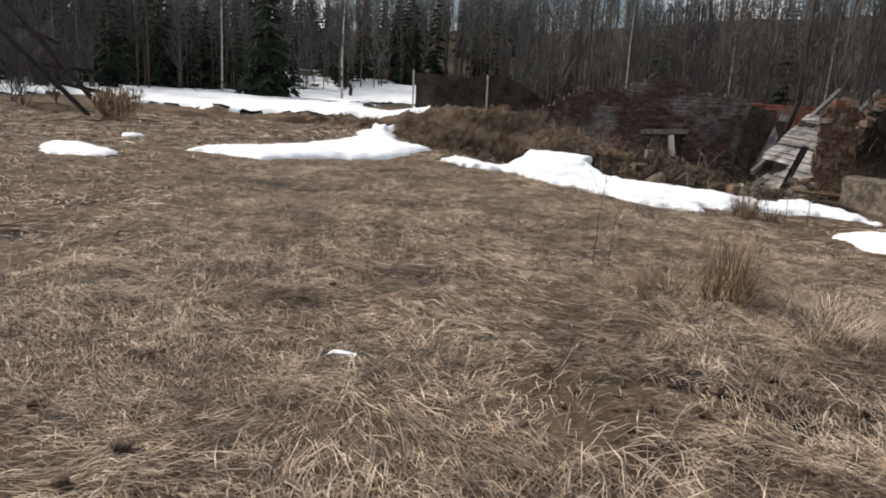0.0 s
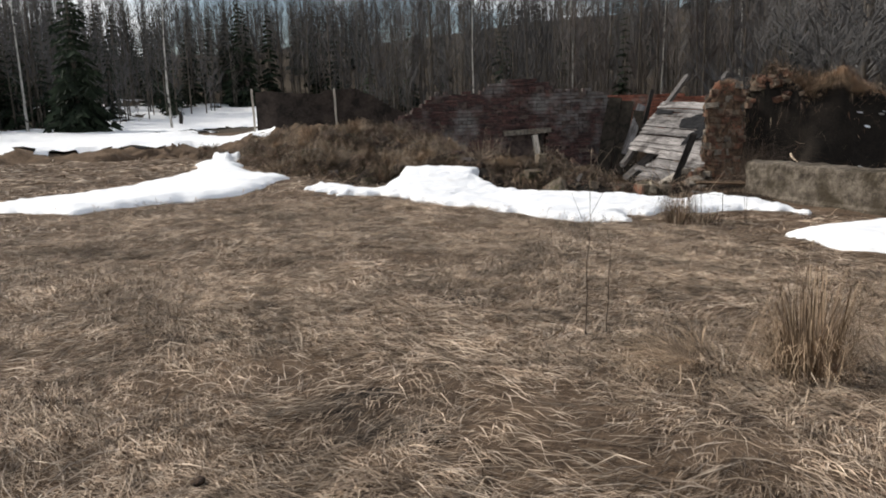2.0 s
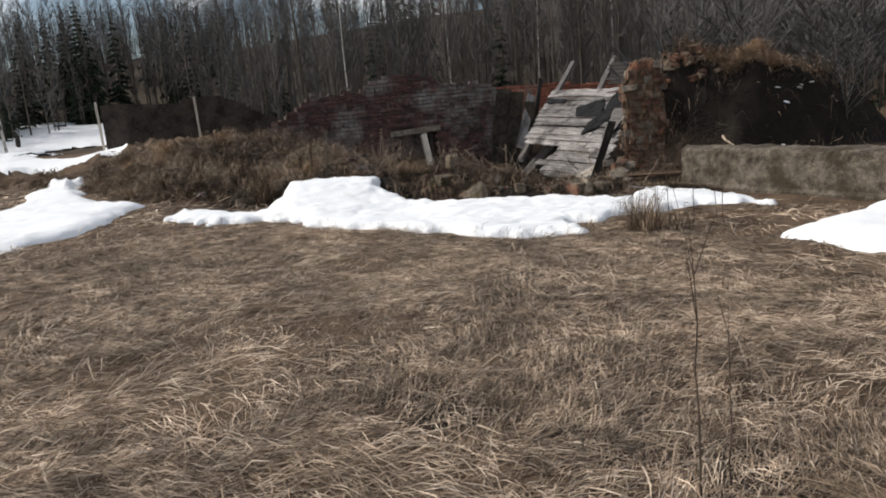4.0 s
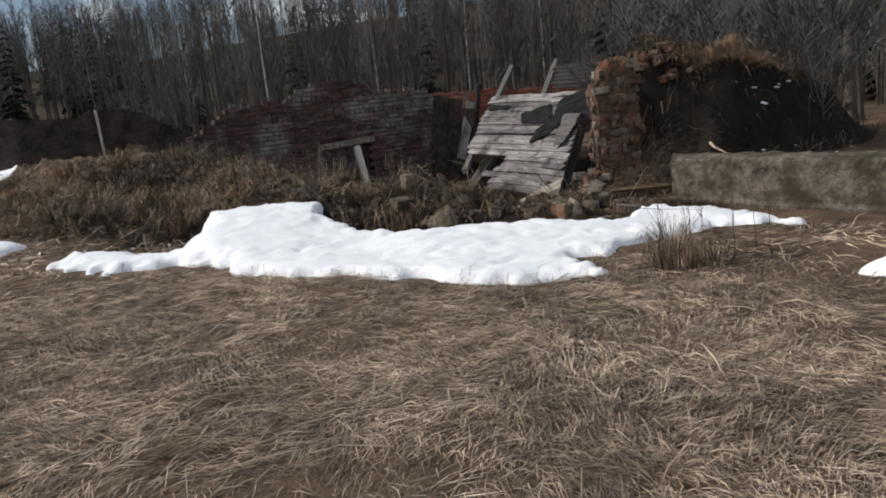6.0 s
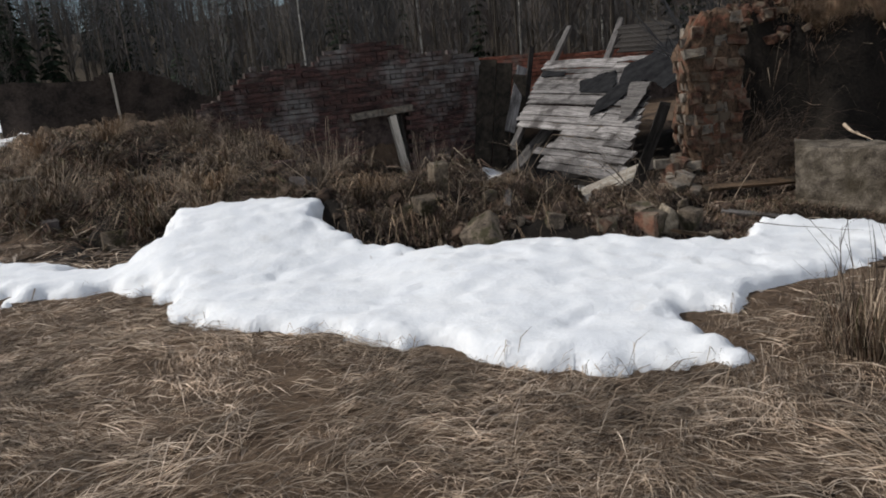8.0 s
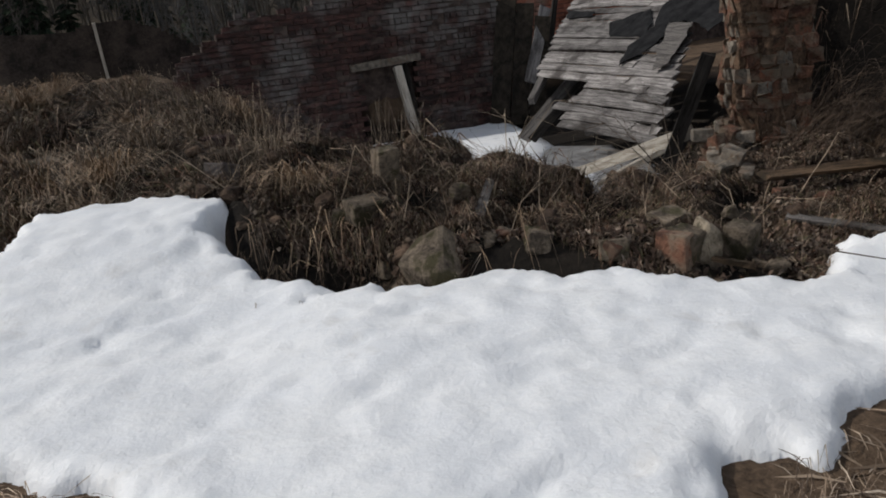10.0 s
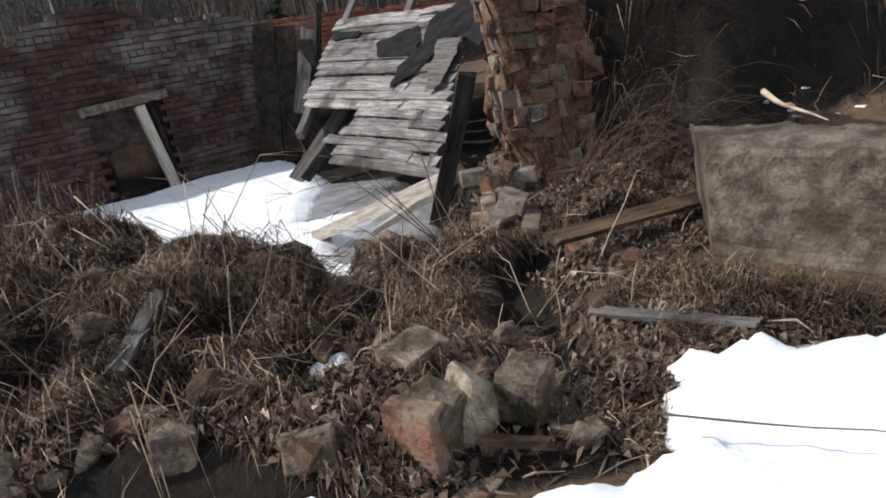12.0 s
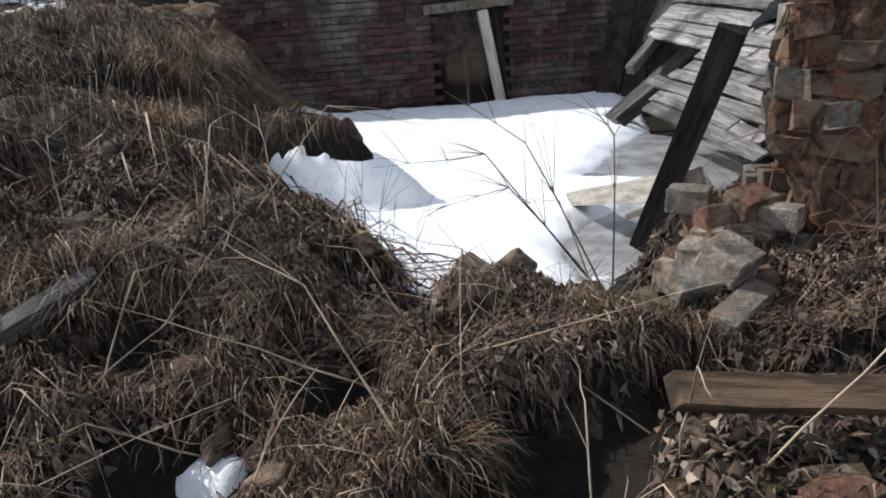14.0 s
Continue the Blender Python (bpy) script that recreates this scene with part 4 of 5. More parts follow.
for i, (x, y, z, sx, sy, sz, turn, sq, tilt) in enumerate([(5.05, 12.25, -0.02, 0.12, 0.09, 0.09, 0.2, 0.75, 0.25), (5.19, 11.71, -0.13, 0.06, 0.05, 0.03, 0.9, 0.6, 0.3), (5.21, 11.62, -0.13, 0.085, 0.06, 0.05, 0.3, 0.4, 0.1),
                                                          
                                                          (4.66, 12.25, -0.04, 0.14, 0.10, 0.10, 0.15, 0.25, 0.1), (4.02, 12.72, -0.14, 0.10, 0.09, 0.09, 0.8, 0.3, 0.3), (4.27, 12.62, -0.04, 0.10, 0.09, 0.13, 1.3, 0.3, -0.3),
                                                          (5.3, 12.03, 0.04, 0.055, 0.05, 0.065, 0.4, 0.4, 0.1), (5.23, 11.9, -0.01, 0.09, 0.07, 0.07, 0.1, 0.25, 0.2), (4.48, 12.36, -0.09, 0.11, 0.09, 0.09, 0.9, 0.2, 0.3), (4.3, 13.4, 0.12, 0.09, 0.08, 0.07, 0.2, 0.3, 0.0)]):
    stone(x, y + 0.02, z - 0.055, sx * 0.92, sy * 0.92, sz * 0.9, turn, M_STONE, "rough tan-grey stone in the rubble at the snow's edge", 160 + i, sq, "stone", tilt)
brng = random.Random(17)
for i in range(17):
    x, y = 6.78 + brng.uniform(-0.12, 0.42), 13.86 + brng.uniform(-0.22, 0.26)
    if i < 4:
        x, y = [(6.76, 13.88), (6.92, 13.98), (6.70, 13.72), (6.86, 13.74)][i]
    s = brng.uniform(0.75, 1.35)
    z = gz(x, y) + 0.03 + (0.10 if i % 3 == 0 else 0)
    stone(x, y, z, 0.09 * s, 0.065 * s * brng.uniform(0.8, 1.3), 0.055 * s, brng.uniform(0, 3), M_GREYBRICK if brng.random() < 0.85 else M_PBRICK, "lime-grey broken brick block fallen from the pillar", 100 + i, 0.75, "brick_block", brng.uniform(-0.5, 0.5))
stone(6.82, 13.55, gz(6.82, 13.55) + 0.05, 0.20, 0.055, 0.05, 0.75, M_GREYBRICK, "long lime-grey broken block fallen from the pillar", 121, 0.75, "brick_block", 0.2)
stone(7.06, 14.0, gz(7.06, 14.0) + 0.16, 0.10, 0.065, 0.05, 0.4, M_PBRICK, "bright orange broken brick lying in the rubble", 122, 0.6, "brick_piece", 0.3)
for i in range(40):
    x, y = brng.uniform(3.3, 5.7), brng.uniform(-0.1, 1.1)
    y += float(np.interp(x, [3.2, 4.0, 4.6, 5.3, 5.9], [12.65, 12.45, 12.05, 11.7, 12.0]))
    s = brng.uniform(0.3, 0.85)
    stone(x, y, gz(x, y) - 0.03 * s, 0.105 * s, 0.08 * s, 0.075 * s, brng.uniform(0, 6), M_STONE if brng.random() < 0.75 else M_PBRICK, "small broken stone or brick half buried in the bank", 700 + i, brng.choice([0.3, 0.4, 0.7]), "rubble_stone", brng.uniform(-0.5, 0.5))
stone(6.55, 12.55, gz(6.55, 12.55) + 0.01, 0.085, 0.06, 0.04, 0.4, M_PBRICK, "orange broken brick lying in the rubble", 131, 0.6, "brick_piece")
stone(5.2, 18.8, -0.68, 0.24, 0.24, 0.34, 0.3, M_BRICK, "dark red lump of broken brickwork on the pit's rim", 133, 0.3, "brick_lump")
for i in range(14):
    x, y = 7.14 + brng.uniform(-0.12, 0.3), 14.1 + brng.uniform(-0.12, 0.2)
    z = -0.34 + 0.075 * (i % 5) + brng.uniform(-0.02, 0.02)
    stone(x + 0.06 * (i % 5), y, z, 0.095, 0.07, 0.05, brng.uniform(-0.6, 0.2), M_GREYBRICK if i % 4 else M_PBRICK, "grey brick block at the crumbled foot of the pillar", 740 + i, 0.8, "brick_block", brng.uniform(-0.15, 0.15))
board("plank", (6.26, 12.80, -0.10), (7.35, 12.62, -0.16), 0.115, 0.026, M_BROWNWOOD, "long brown split plank lying by the concrete wall", "plank", rng, 0.25)
stone(5.2, 12.53, gz(5.2, 12.53) + 0.07, 0.105, 0.08, 0.085, 0.5, M_TAN, "tan angular stone block standing in the bank", 141, 0.75, "stone_block", 0.25)
stone(4.96, 11.87, -0.05, 0.11, 0.10, 0.16, 0.5, M_TAN, "slanted tan chunk of broken masonry at the snow's edge", 143, 0.5, "masonry_chunk", 0.45)
stone(4.87, 11.90, -0.09, 0.08, 0.09, 0.12, 0.3, M_STONE, "dark mossy chunk of broken masonry behind the red brick", 144, 0.7, "masonry_chunk", 0.1)
stone(5.16, 11.83, -0.08, 0.082, 0.078, 0.088, 0.45, M_STONE, "squared grey stone block at the snow's edge", 145, 0.75, "stone_block", 0.1)
stone(4.53, 12.05, -0.07, 0.06, 0.045, 0.08, 0.5, M_PBRICK, "dull red brick piece tilted in the dark hollow", 146, 0.7, "brick_piece", 0.5)
board("stick", (4.94, 11.77, gz(4.94, 11.77) + 0.06), (5.08, 11.65, gz(5.08, 11.65) + 0.06), 0.03, 0.028, M_BROWNWOOD, "short brown barkless stick by the snow's edge", "stick", rng)
stone(6.84, 13.15, gz(6.84, 13.15) + 0.02, 0.10, 0.07, 0.05, -0.3, M_PBRICK, "rust-red broken brick lying in the dead weeds", 142, 0.6, "brick_piece", 0.2)
board("plank", (6.2, 12.66, gz(6.2, 12.66) + 0.03), (6.62, 12.6, gz(6.62, 12.6) + 0.03), 0.06, 0.025, M_BROWNWOOD, "short split piece broken off the brown plank", "plank", rng, 0.2)
board("plank", (5.84, 12.18, gz(5.84, 12.18) + 0.03), (6.14, 11.66, gz(6.14, 11.66) + 0.04), 0.05, 0.025, M_OLDWOOD, "narrow grey weathered board at the snow's edge", "plank", rng, 0.3)
board("post", (4.27, 13.12, gz(4.27, 13.12) + 0.03), (4.62, 13.66, gz(4.62, 13.66) + 0.03), 0.065, 0.06, M_OLDWOOD, "rotten grey wooden post lying in the bank weeds", "post", rng, 0.3)
stone(3.6, 13.22, gz(3.6, 13.22) + 0.03, 0.13, 0.09, 0.07, 0.2, M_STONE, "brown stone block sticking out above the hollow", 151, 0.75, "stone", 0.2)
for i, (x, y, k) in enumerate([(1.15, 15.3, 1.0), (0.55, 15.9, 0.8), (1.7, 15.0, 0.9), (2.2, 15.6, 1.1), (0.2, 17.2, 1.2), (2.9, 14.7, 0.8), (1.5, 16.4, 1.0), (3.0, 16.0, 0.9)]):
    stone(x, y, gz(x, y) + 0.04, 0.15 * k, 0.11 * k, 0.10 * k, 1.7 * i, M_BRICK if i % 2 else M_STONE, "dark lump of broken masonry sticking out of the weedy bank", 960 + i, 0.7, "masonry_lump", 0.3 * ((i % 3) - 1))
# brick rubble spilling from the pillar over the mound's crest
crng = random.Random(91)
for i in range(150):
    q = crng.random()
    x, y = 7.85 + 1.5 * q + crng.uniform(-0.1, 0.1), 14.6 + 0.2 * q + crng.gauss(0, 0.18)
    k = crng.uniform(0.7, 1.25)
    if gz(x, y) < 0.95 or gz(x, y - 0.15) < 0.75:
        continue
    stone(x, y, gz(x, y) - 0.01, 0.10 * k, 0.06 * k, 0.045 * k, crng.uniform(0, 3), M_PBRICK, "broken orange-red brick on the crest of the earth mound", 820 + i, 0.7, "brick_piece", crng.uniform(-0.7, 0.7))
for i in range(16):
    x, y = crng.uniform(8.3, 11.2), crng.uniform(13.0, 13.9)
    stone(x, y, gz(x, y) + 0.01, crng.uniform(0.03, 0.07), crng.uniform(0.02, 0.05), 0.012, crng.uniform(0, 3), M_SNOW, "small white snow crumb lying on the dark earth slope", 880 + i, 0.1, "snow_crumb", 0.5)

# ---------------------------------------------------------------- far dark wall
v, f = [], []
tops = lambda q: float(np.interp(q, [-1.3, 1.0, 1.1, 2.2, 3.0, 3.6, 4.6], [2.05, 1.92, 2.05, 2.08, 1.75, 1.35, 0.9]))
q = -1.3
while q < 5.5:
    add_box(v, f, q, q + 0.14, 29.6, 30.0, -0.3, tops(q) + 0.05 * vnoise(q * 9, 0.0, 3))
    q += 0.14
o = mesh("brick_wall", v, f, M_DARKWALL, None, False)
tagged(o, "dark brick wall of a further ruin", "wall", kind="structure")
for x, z1 in ((-1.38, 2.15), (1.56, 2.1)):
    board("post", (x, 29.45, 0.2), (x - 0.03, 29.45, z1), 0.07, 0.07, M_PALEWOOD, "thin pale post standing before the dark wall", "post", rng)

# ---------------------------------------------------------------- trees


class Soup:
    """Gathers tubes and strips into one mesh."""

    def __init__(self):
        self.v, self.l, self.s, self.n = [], [], [], 0

    def tube(self, pts, radii, sides):
        pts = np.asarray(pts, float)
        k = len(pts)
        ang = np.arange(sides) * 2 * math.pi / sides
        d = pts[-1] - pts[0]
        d = d / (np.linalg.norm(d) + 1e-9)
        a = np.cross(d, (0.31, 0.17, 0.93) if abs(d[2]) < 0.9 else (1, 0, 0))
        a = a / (np.linalg.norm(a) + 1e-9)
        b = np.cross(d, a)
        ring = np.cos(ang)[:, None] * a + np.sin(ang)[:, None] * b
        vs = (pts[:, None, :] + np.asarray(radii)[:, None, None] * ring[None]).reshape(-1, 3)
        i = np.arange(k - 1)[:, None] * sides + np.arange(sides)[None]
        j = np.arange(k - 1)[:, None] * sides + (np.arange(sides)[None] + 1) % sides
        q = np.stack([i, j, j + sides, i + sides], -1).reshape(-1, 4) + self.n
        self.v.append(vs)
        self.l.append(q.ravel())
        self.s.append(np.full(len(q), 4))
        self.n += len(vs)

    def tri(self, a, b, w):
        """A thin pointed twig from a to b."""
        a, b = np.asarray(a, float), np.asarray(b, float)
        s = np.cross(b - a, (0.3, 0.9, 0.2))
        s = s / (np.linalg.norm(s) + 1e-9) * w
        self.v.append(np.stack([a - s, a + s, b]))
        self.l.append(np.arange(3) + self.n)
        self.s.append(np.array([3]))
        self.n += 3

    def arrays(self):
        return np.concatenate(self.v), np.concatenate(self.l), np.concatenate(self.s)

    def add(self, arrays, m):
        v, l, s = arrays
        self.v.append(v @ m[:3, :3].T + m[:3, 3])
        self.l.append(l + self.n)
        self.s.append(s)
        self.n += len(v)

    def build(self, name, material, parent=None):
        v, l, s = self.arrays()
        return raw_mesh(name, v, l, s, material, parent)


def bare_tree(seed, height, trunk_r, spread, limbs, twigs, first=0.35):
    """Trunk and bare crown of a leafless tree, as two soups."""
    r = random.Random(seed)
    trunk, crown = Soup(), Soup()
    bend = [(r.uniform(-1, 1) * 0.04 * height, r.uniform(-1, 1) * 0.04 * height) for _ in range(2)]

    def at(f):
        return np.array([bend[0][0] * f * f + bend[1][0] * math.sin(f * 5) * 0.3, bend[0][1] * f * f + bend[1][1] * math.sin(f * 4) * 0.3, f * height])

    fs = [0, 0.04, 0.25, 0.5, 0.75, 1.0]
    trunk.tube([at(f) for f in fs], [trunk_r * (1.35 if f == 0 else 1) * (1 - 0.93 * f) for f in fs], 6)
    for i in range(limbs):
        f = first + (0.98 - first) * (i + r.random()) / limbs
        a = at(f)
        az, up = r.uniform(0, 6.283), r.uniform(0.5, 1.1)
        ln = spread * (1.1 - f) * r.uniform(0.7, 1.3) + 0.25
        d = np.array([math.cos(az) * math.cos(up), math.sin(az) * math.cos(up), math.sin(up)])
        mid = a + d * ln * 0.5
        end = a + d * ln + np.array([0, 0, 0.18 * ln])
        rr0 = trunk_r * (1 - 0.93 * f) * 0.55
        crown.tube([a, mid, end], [rr0, rr0 * 0.6, 0.004], 3)
        for k in range(twigs):
            g = r.uniform(0.25, 1.0)
            p = a + (end - a) * g
            t = d * 0.6 + np.array([r.uniform(-1, 1), r.uniform(-1, 1), r.uniform(-0.1, 1.1)]) * 0.8
            crown.tri(p, p + t * ln * r.uniform(0.2, 0.5), 0.008 + 0.012 * trunk_r / 0.1)
    return trunk, crown


def spruce(seed, height, radius, thin=1.0):
    r = random.Random(seed)
    trunk, crown = Soup(), Soup()
    trunk.tube([(0, 0, 0), (0, 0, height * 0.5), (0, 0, height)], [height * 0.014, height * 0.009, 0.01], 6)
    z = height * 0.05
    while z < height * 0.99:
        f = z / height
        reach = radius * (1 - f) ** 0.85 * r.uniform(0.75, 1.1) + 0.06
        count = max(4, int((11 * (1 - f) + 4) / thin))
        for k in range(count):
            az = r.uniform(0, 6.283)
            ln = reach * r.uniform(0.6, 1.1)
            d = np.array([math.cos(az), math.sin(az), 0])
            s = np.array([-math.sin(az), math.cos(az), 0])
            droop = r.uniform(0.15, 0.5)
            for q in range(3):
                g0 = 0.15 + 0.27 * q
                p = d * ln * g0 + np.array([0, 0, z - droop * ln * g0 * g0])
                for sgn in (-1, 1):
                    e = p + d * ln * 0.28 + s * sgn * ln * (0.40 - 0.08 * q) * r.uniform(0.7, 1.2) - np.array([0, 0, ln * r.uniform(0.1, 0.3)])
                    crown.tri(p, e, ln * 0.10 * thin ** 0.5)
        z += height * 0.032 * thin ** 0.5
    return trunk, crown


rng = random.Random(77)


def far_tree(seed):
    """A slender bare tree of 9 m for the massed forest: trunk, rising limbs, and a fine haze of twigs from low down."""
    r = random.Random(seed)
    trunk, crown = Soup(), Soup()
    lean = np.array([r.uniform(-0.5, 0.5), r.uniform(-0.5, 0.5), 0])
    at = lambda f: lean * f * f + np.array([0, 0, 9.0 * f])
    trunk.tube([at(f) for f in (0, 0.35, 0.7, 1.0)], [0.060, 0.048, 0.028, 0.006], 4)
    for i in range(30):
        f = 0.10 + 0.88 * (i + r.random()) / 30
        a = at(f)
        az, up = r.uniform(0, 6.283), r.uniform(0.75, 1.25)
        ln = (0.5 + 1.9 * (1.05 - f) * min(1.0, f * 3.2)) * r.uniform(0.6, 1.2)
        d = np.array([math.cos(az) * math.cos(up), math.sin(az) * math.cos(up), math.sin(up)])
        end = a + d * ln
        crown.tri(a, end, 0.022)
        for k in range(5):
            p = a + (end - a) * r.uniform(0.2, 1.0)
            t = d * 0.5 + np.array([r.uniform(-1, 1), r.uniform(-1, 1), r.uniform(-0.1, 1.3)]) * 0.7
            crown.tri(p, p + t * ln * r.uniform(0.3, 0.65), r.uniform(0.010, 0.022))
    return trunk, crown


kinds_b = [tuple(q.arrays() for q in far_tree(200 + s)) for s in range(12)]
kinds_s = [tuple(q.arrays() for q in spruce(300 + s, 9.0, 1.5, 2.2)) for s in range(4)]
wood_trunks, wood_twigs, wood_spruce = Soup(), Soup(), Soup()


def placed(x, y, z, h, turn):
    k = h / 9.0
    c, s = math.cos(turn) * k, math.sin(turn) * k
    m = np.eye(4)
    m[:3, :3] = [[c, -s, 0], [s, c, 0], [0, 0, k]]
    m[:3, 3] = (x, y, z)
    return m


count = 0
while count < 4300:
    az = rng.uniform(-62, 88)
    edge = np.interp(az, [-62, -30, -20, -8, 0, 6, 20, 40, 60, 90], [36, 40, 46, 52, 60, 44, 42, 36, 30, 26])
    d = edge + (rng.random() ** 1.25) * 58
    x, y = d * math.sin(radians(az)), d * math.cos(radians(az))
    h = rng.uniform(0.70, 1.08) * 8.0 * np.interp(az, [-60, -17, -10, 0, 20, 60], [1.15, 1.14, 0.98, 0.98, 1.0, 1.1])
    z = gz(x, y) - 0.1
    turn = rng.uniform(0, 6.28)
    low = rng.random() < 0.22
    if low:
        h *= rng.uniform(0.3, 0.5)
    if rng.random() < np.interp(az, [-60, -10, 6, 20, 60], [0.30, 0.22, 0.10, 0.03, 0.03]):
        t, c = kinds_s[rng.randrange(4)]
        wood_trunks.add(t, placed(x, y, z, h * 0.9, turn))
        wood_spruce.add(c, placed(x, y, z, h * 0.9, turn))
    else:
        t, c = kinds_b[rng.randrange(12)]
        wood_trunks.add(t, placed(x, y, z, h, turn))
        wood_twigs.add(c, placed(x, y, z, h, turn))
    count += 1
forest = empty("forest", 0, 60, 1.5, "dense leafless spring forest with dark spruces at the field's edge", "forest", kind="stuff")
for name, soup, m in (("trunks", wood_trunks, M_BARK), ("twigs", wood_twigs, M_TWIG), ("needles", wood_spruce, M_SPRUCE)):
    o = soup.build(name, m, forest)
    o.matrix_parent_inverse = forest.matrix_world.inverted()
    tagged(o, kind="stuff")


def tree(name, x, y, height, r, spread, limbs, twigs, first, seed, bark, label, lean=0.0):
    z = gz(x, y) - 0.08
    base = empty(name, x, y, z, label, "tree", "trees")
    t, c = bare_tree(seed, height, r, spread, limbs, twigs, first)
    t.build("trunk", bark, base)
    c.build("crown", M_TWIG, base)
    base.rotation_euler = (0, lean, seed)
    return base


for x, y, h, r, sd in ((14.8, 39.5, 8.5, 0.07, 401), (19.5, 38.5, 8.2, 0.07, 402), (9.8, 41, 8.3, 0.06, 403), (23, 37, 8.8, 0.08, 404), (-6.2, 43, 8.6, 0.07, 405), (-13.5, 44, 8.4, 0.08, 406)):
    tree("birch_tree", x, y, h, r, 1.6, 16, 9, 0.3, sd, M_BIRCH, "slender bare birch with white bark at the forest edge")
for x, y, h, r, sd in ((13.6, 17.6, 7.5, 0.14, 411), (15.8, 18.3, 8.2, 0.16, 412), (17.6, 17.0, 8.6, 0.17, 413), (16.9, 21.5, 8.0, 0.13, 414), (20.5, 22.0, 8.0, 0.15, 415), (19.8, 18.2, 8.3, 0.15, 417), (22.6, 18.6, 8.3, 0.15, 418)):
    tree("bare_tree", x, y, h, r, 2.8, 18, 12, 0.2, sd, M_BARK, "dark bare leafless tree growing behind the earth mound")
tree("bare_tree", 8.0, 44, 10.6, 0.12, 3.6, 26, 14, 0.45, 421, M_BARK, "tall bare leafless tree standing above the forest")
for x, y, h, r, sd in ((-10.4, 42, 9.0, 1.9, 431), (-21, 45, 7.0, 1.6, 432), (-3.2, 58, 8.5, 1.7, 433)):
    base = empty("spruce_tree", x, y, gz(x, y) - 0.1, "dark green spruce at the edge of the snow field", "tree", "trees")
    t, c = spruce(sd, h, r)
    t.build("trunk", M_BARK, base)
    c.build("crown", M_SPRUCE, base)

# ---------------------------------------------------------------- grass, weeds and litter
nrg = np.random.default_rng(9)


def snow_at(x, y):
    d = np.full(x.shape, -9.0)
    for outline in SNOWS:
        d = np.maximum(d, inside_distance(x, y, outline))
    return d


def blades(name, x, y, heading, length, width, lift, rise, material, parent=None, sink=0.01):
    """Bent two-piece blades: from the ground, over a raised middle, to a tip that rises or comes down."""
    n = len(x)
    dx, dy = np.cos(heading), np.sin(heading)
    x1, y1, x2, y2 = x + dx * length * 0.5, y + dy * length * 0.5, x + dx * length, y + dy * length
    bend = nrg.normal(0, 0.10, n) * length
    x2, y2 = x2 - dy * bend, y2 + dx * bend
    p0 = np.stack([x, y, gzs(x, y) - sink], -1)
    z0 = gzs(x, y)
    p1 = np.stack([x1, y1, np.maximum(gzs(x1, y1), z0 - 0.35 * length) + lift], -1)
    p2 = np.stack([x2, y2, np.maximum(gzs(x2, y2), z0 - 0.8 * length) + rise], -1)
    tw = nrg.uniform(-0.9, 0.9, n)
    s = np.stack([-dy * np.cos(tw), dx * np.cos(tw), np.sin(tw)], -1) * (width / 2)[:, None]
    v = np.stack([p0, p1 - s, p1 + s, p2], 1).reshape(-1, 3)
    base = np.arange(n)[:, None] * 4
    l = (base + np.array([[0, 1, 2, 1, 3, 2]])).ravel()
    sz = np.tile([3, 3], n)
    return raw_mesh(name, v, l, sz, material, parent)


def curved(name, x, y, heading, length, width, up, material):
    """Arching stems of five points, thin and tapering."""
    n = len(x)
    z = gzs(x, y)
    turn = nrg.normal(0, 0.5, n)
    bow = nrg.uniform(1.7, 3.0, n)
    pts, sides = [], []
    px, py = x.copy(), y.copy()
    for k in range(5):
        f = k / 4
        h = heading + turn * f
        if k:
            px, py = px + np.cos(h) * length / 4, py + np.sin(h) * length / 4
        pts.append(np.stack([px, py, np.maximum(z - 0.01 + up * np.sin(f * bow), gzs(px, py))], -1))
        sides.append(np.stack([-np.sin(h), np.cos(h), 0 * h], -1) * (width * (1 - 0.75 * f) / 2)[:, None])
    v = np.stack([q for p, s in zip(pts, sides) for q in (p - s, p + s)], 1).reshape(-1, 3)
    base = np.arange(n)[:, None] * 10
    quad = np.array([[0, 1, 3, 2, 2, 3, 5, 4, 4, 5, 7, 6, 6, 7, 9, 8]])
    return raw_mesh(name, v, (base + quad).ravel(), np.full(n * 4, 4), material)


FINE = (-3.6, 4.8, 0.6, 13.0)


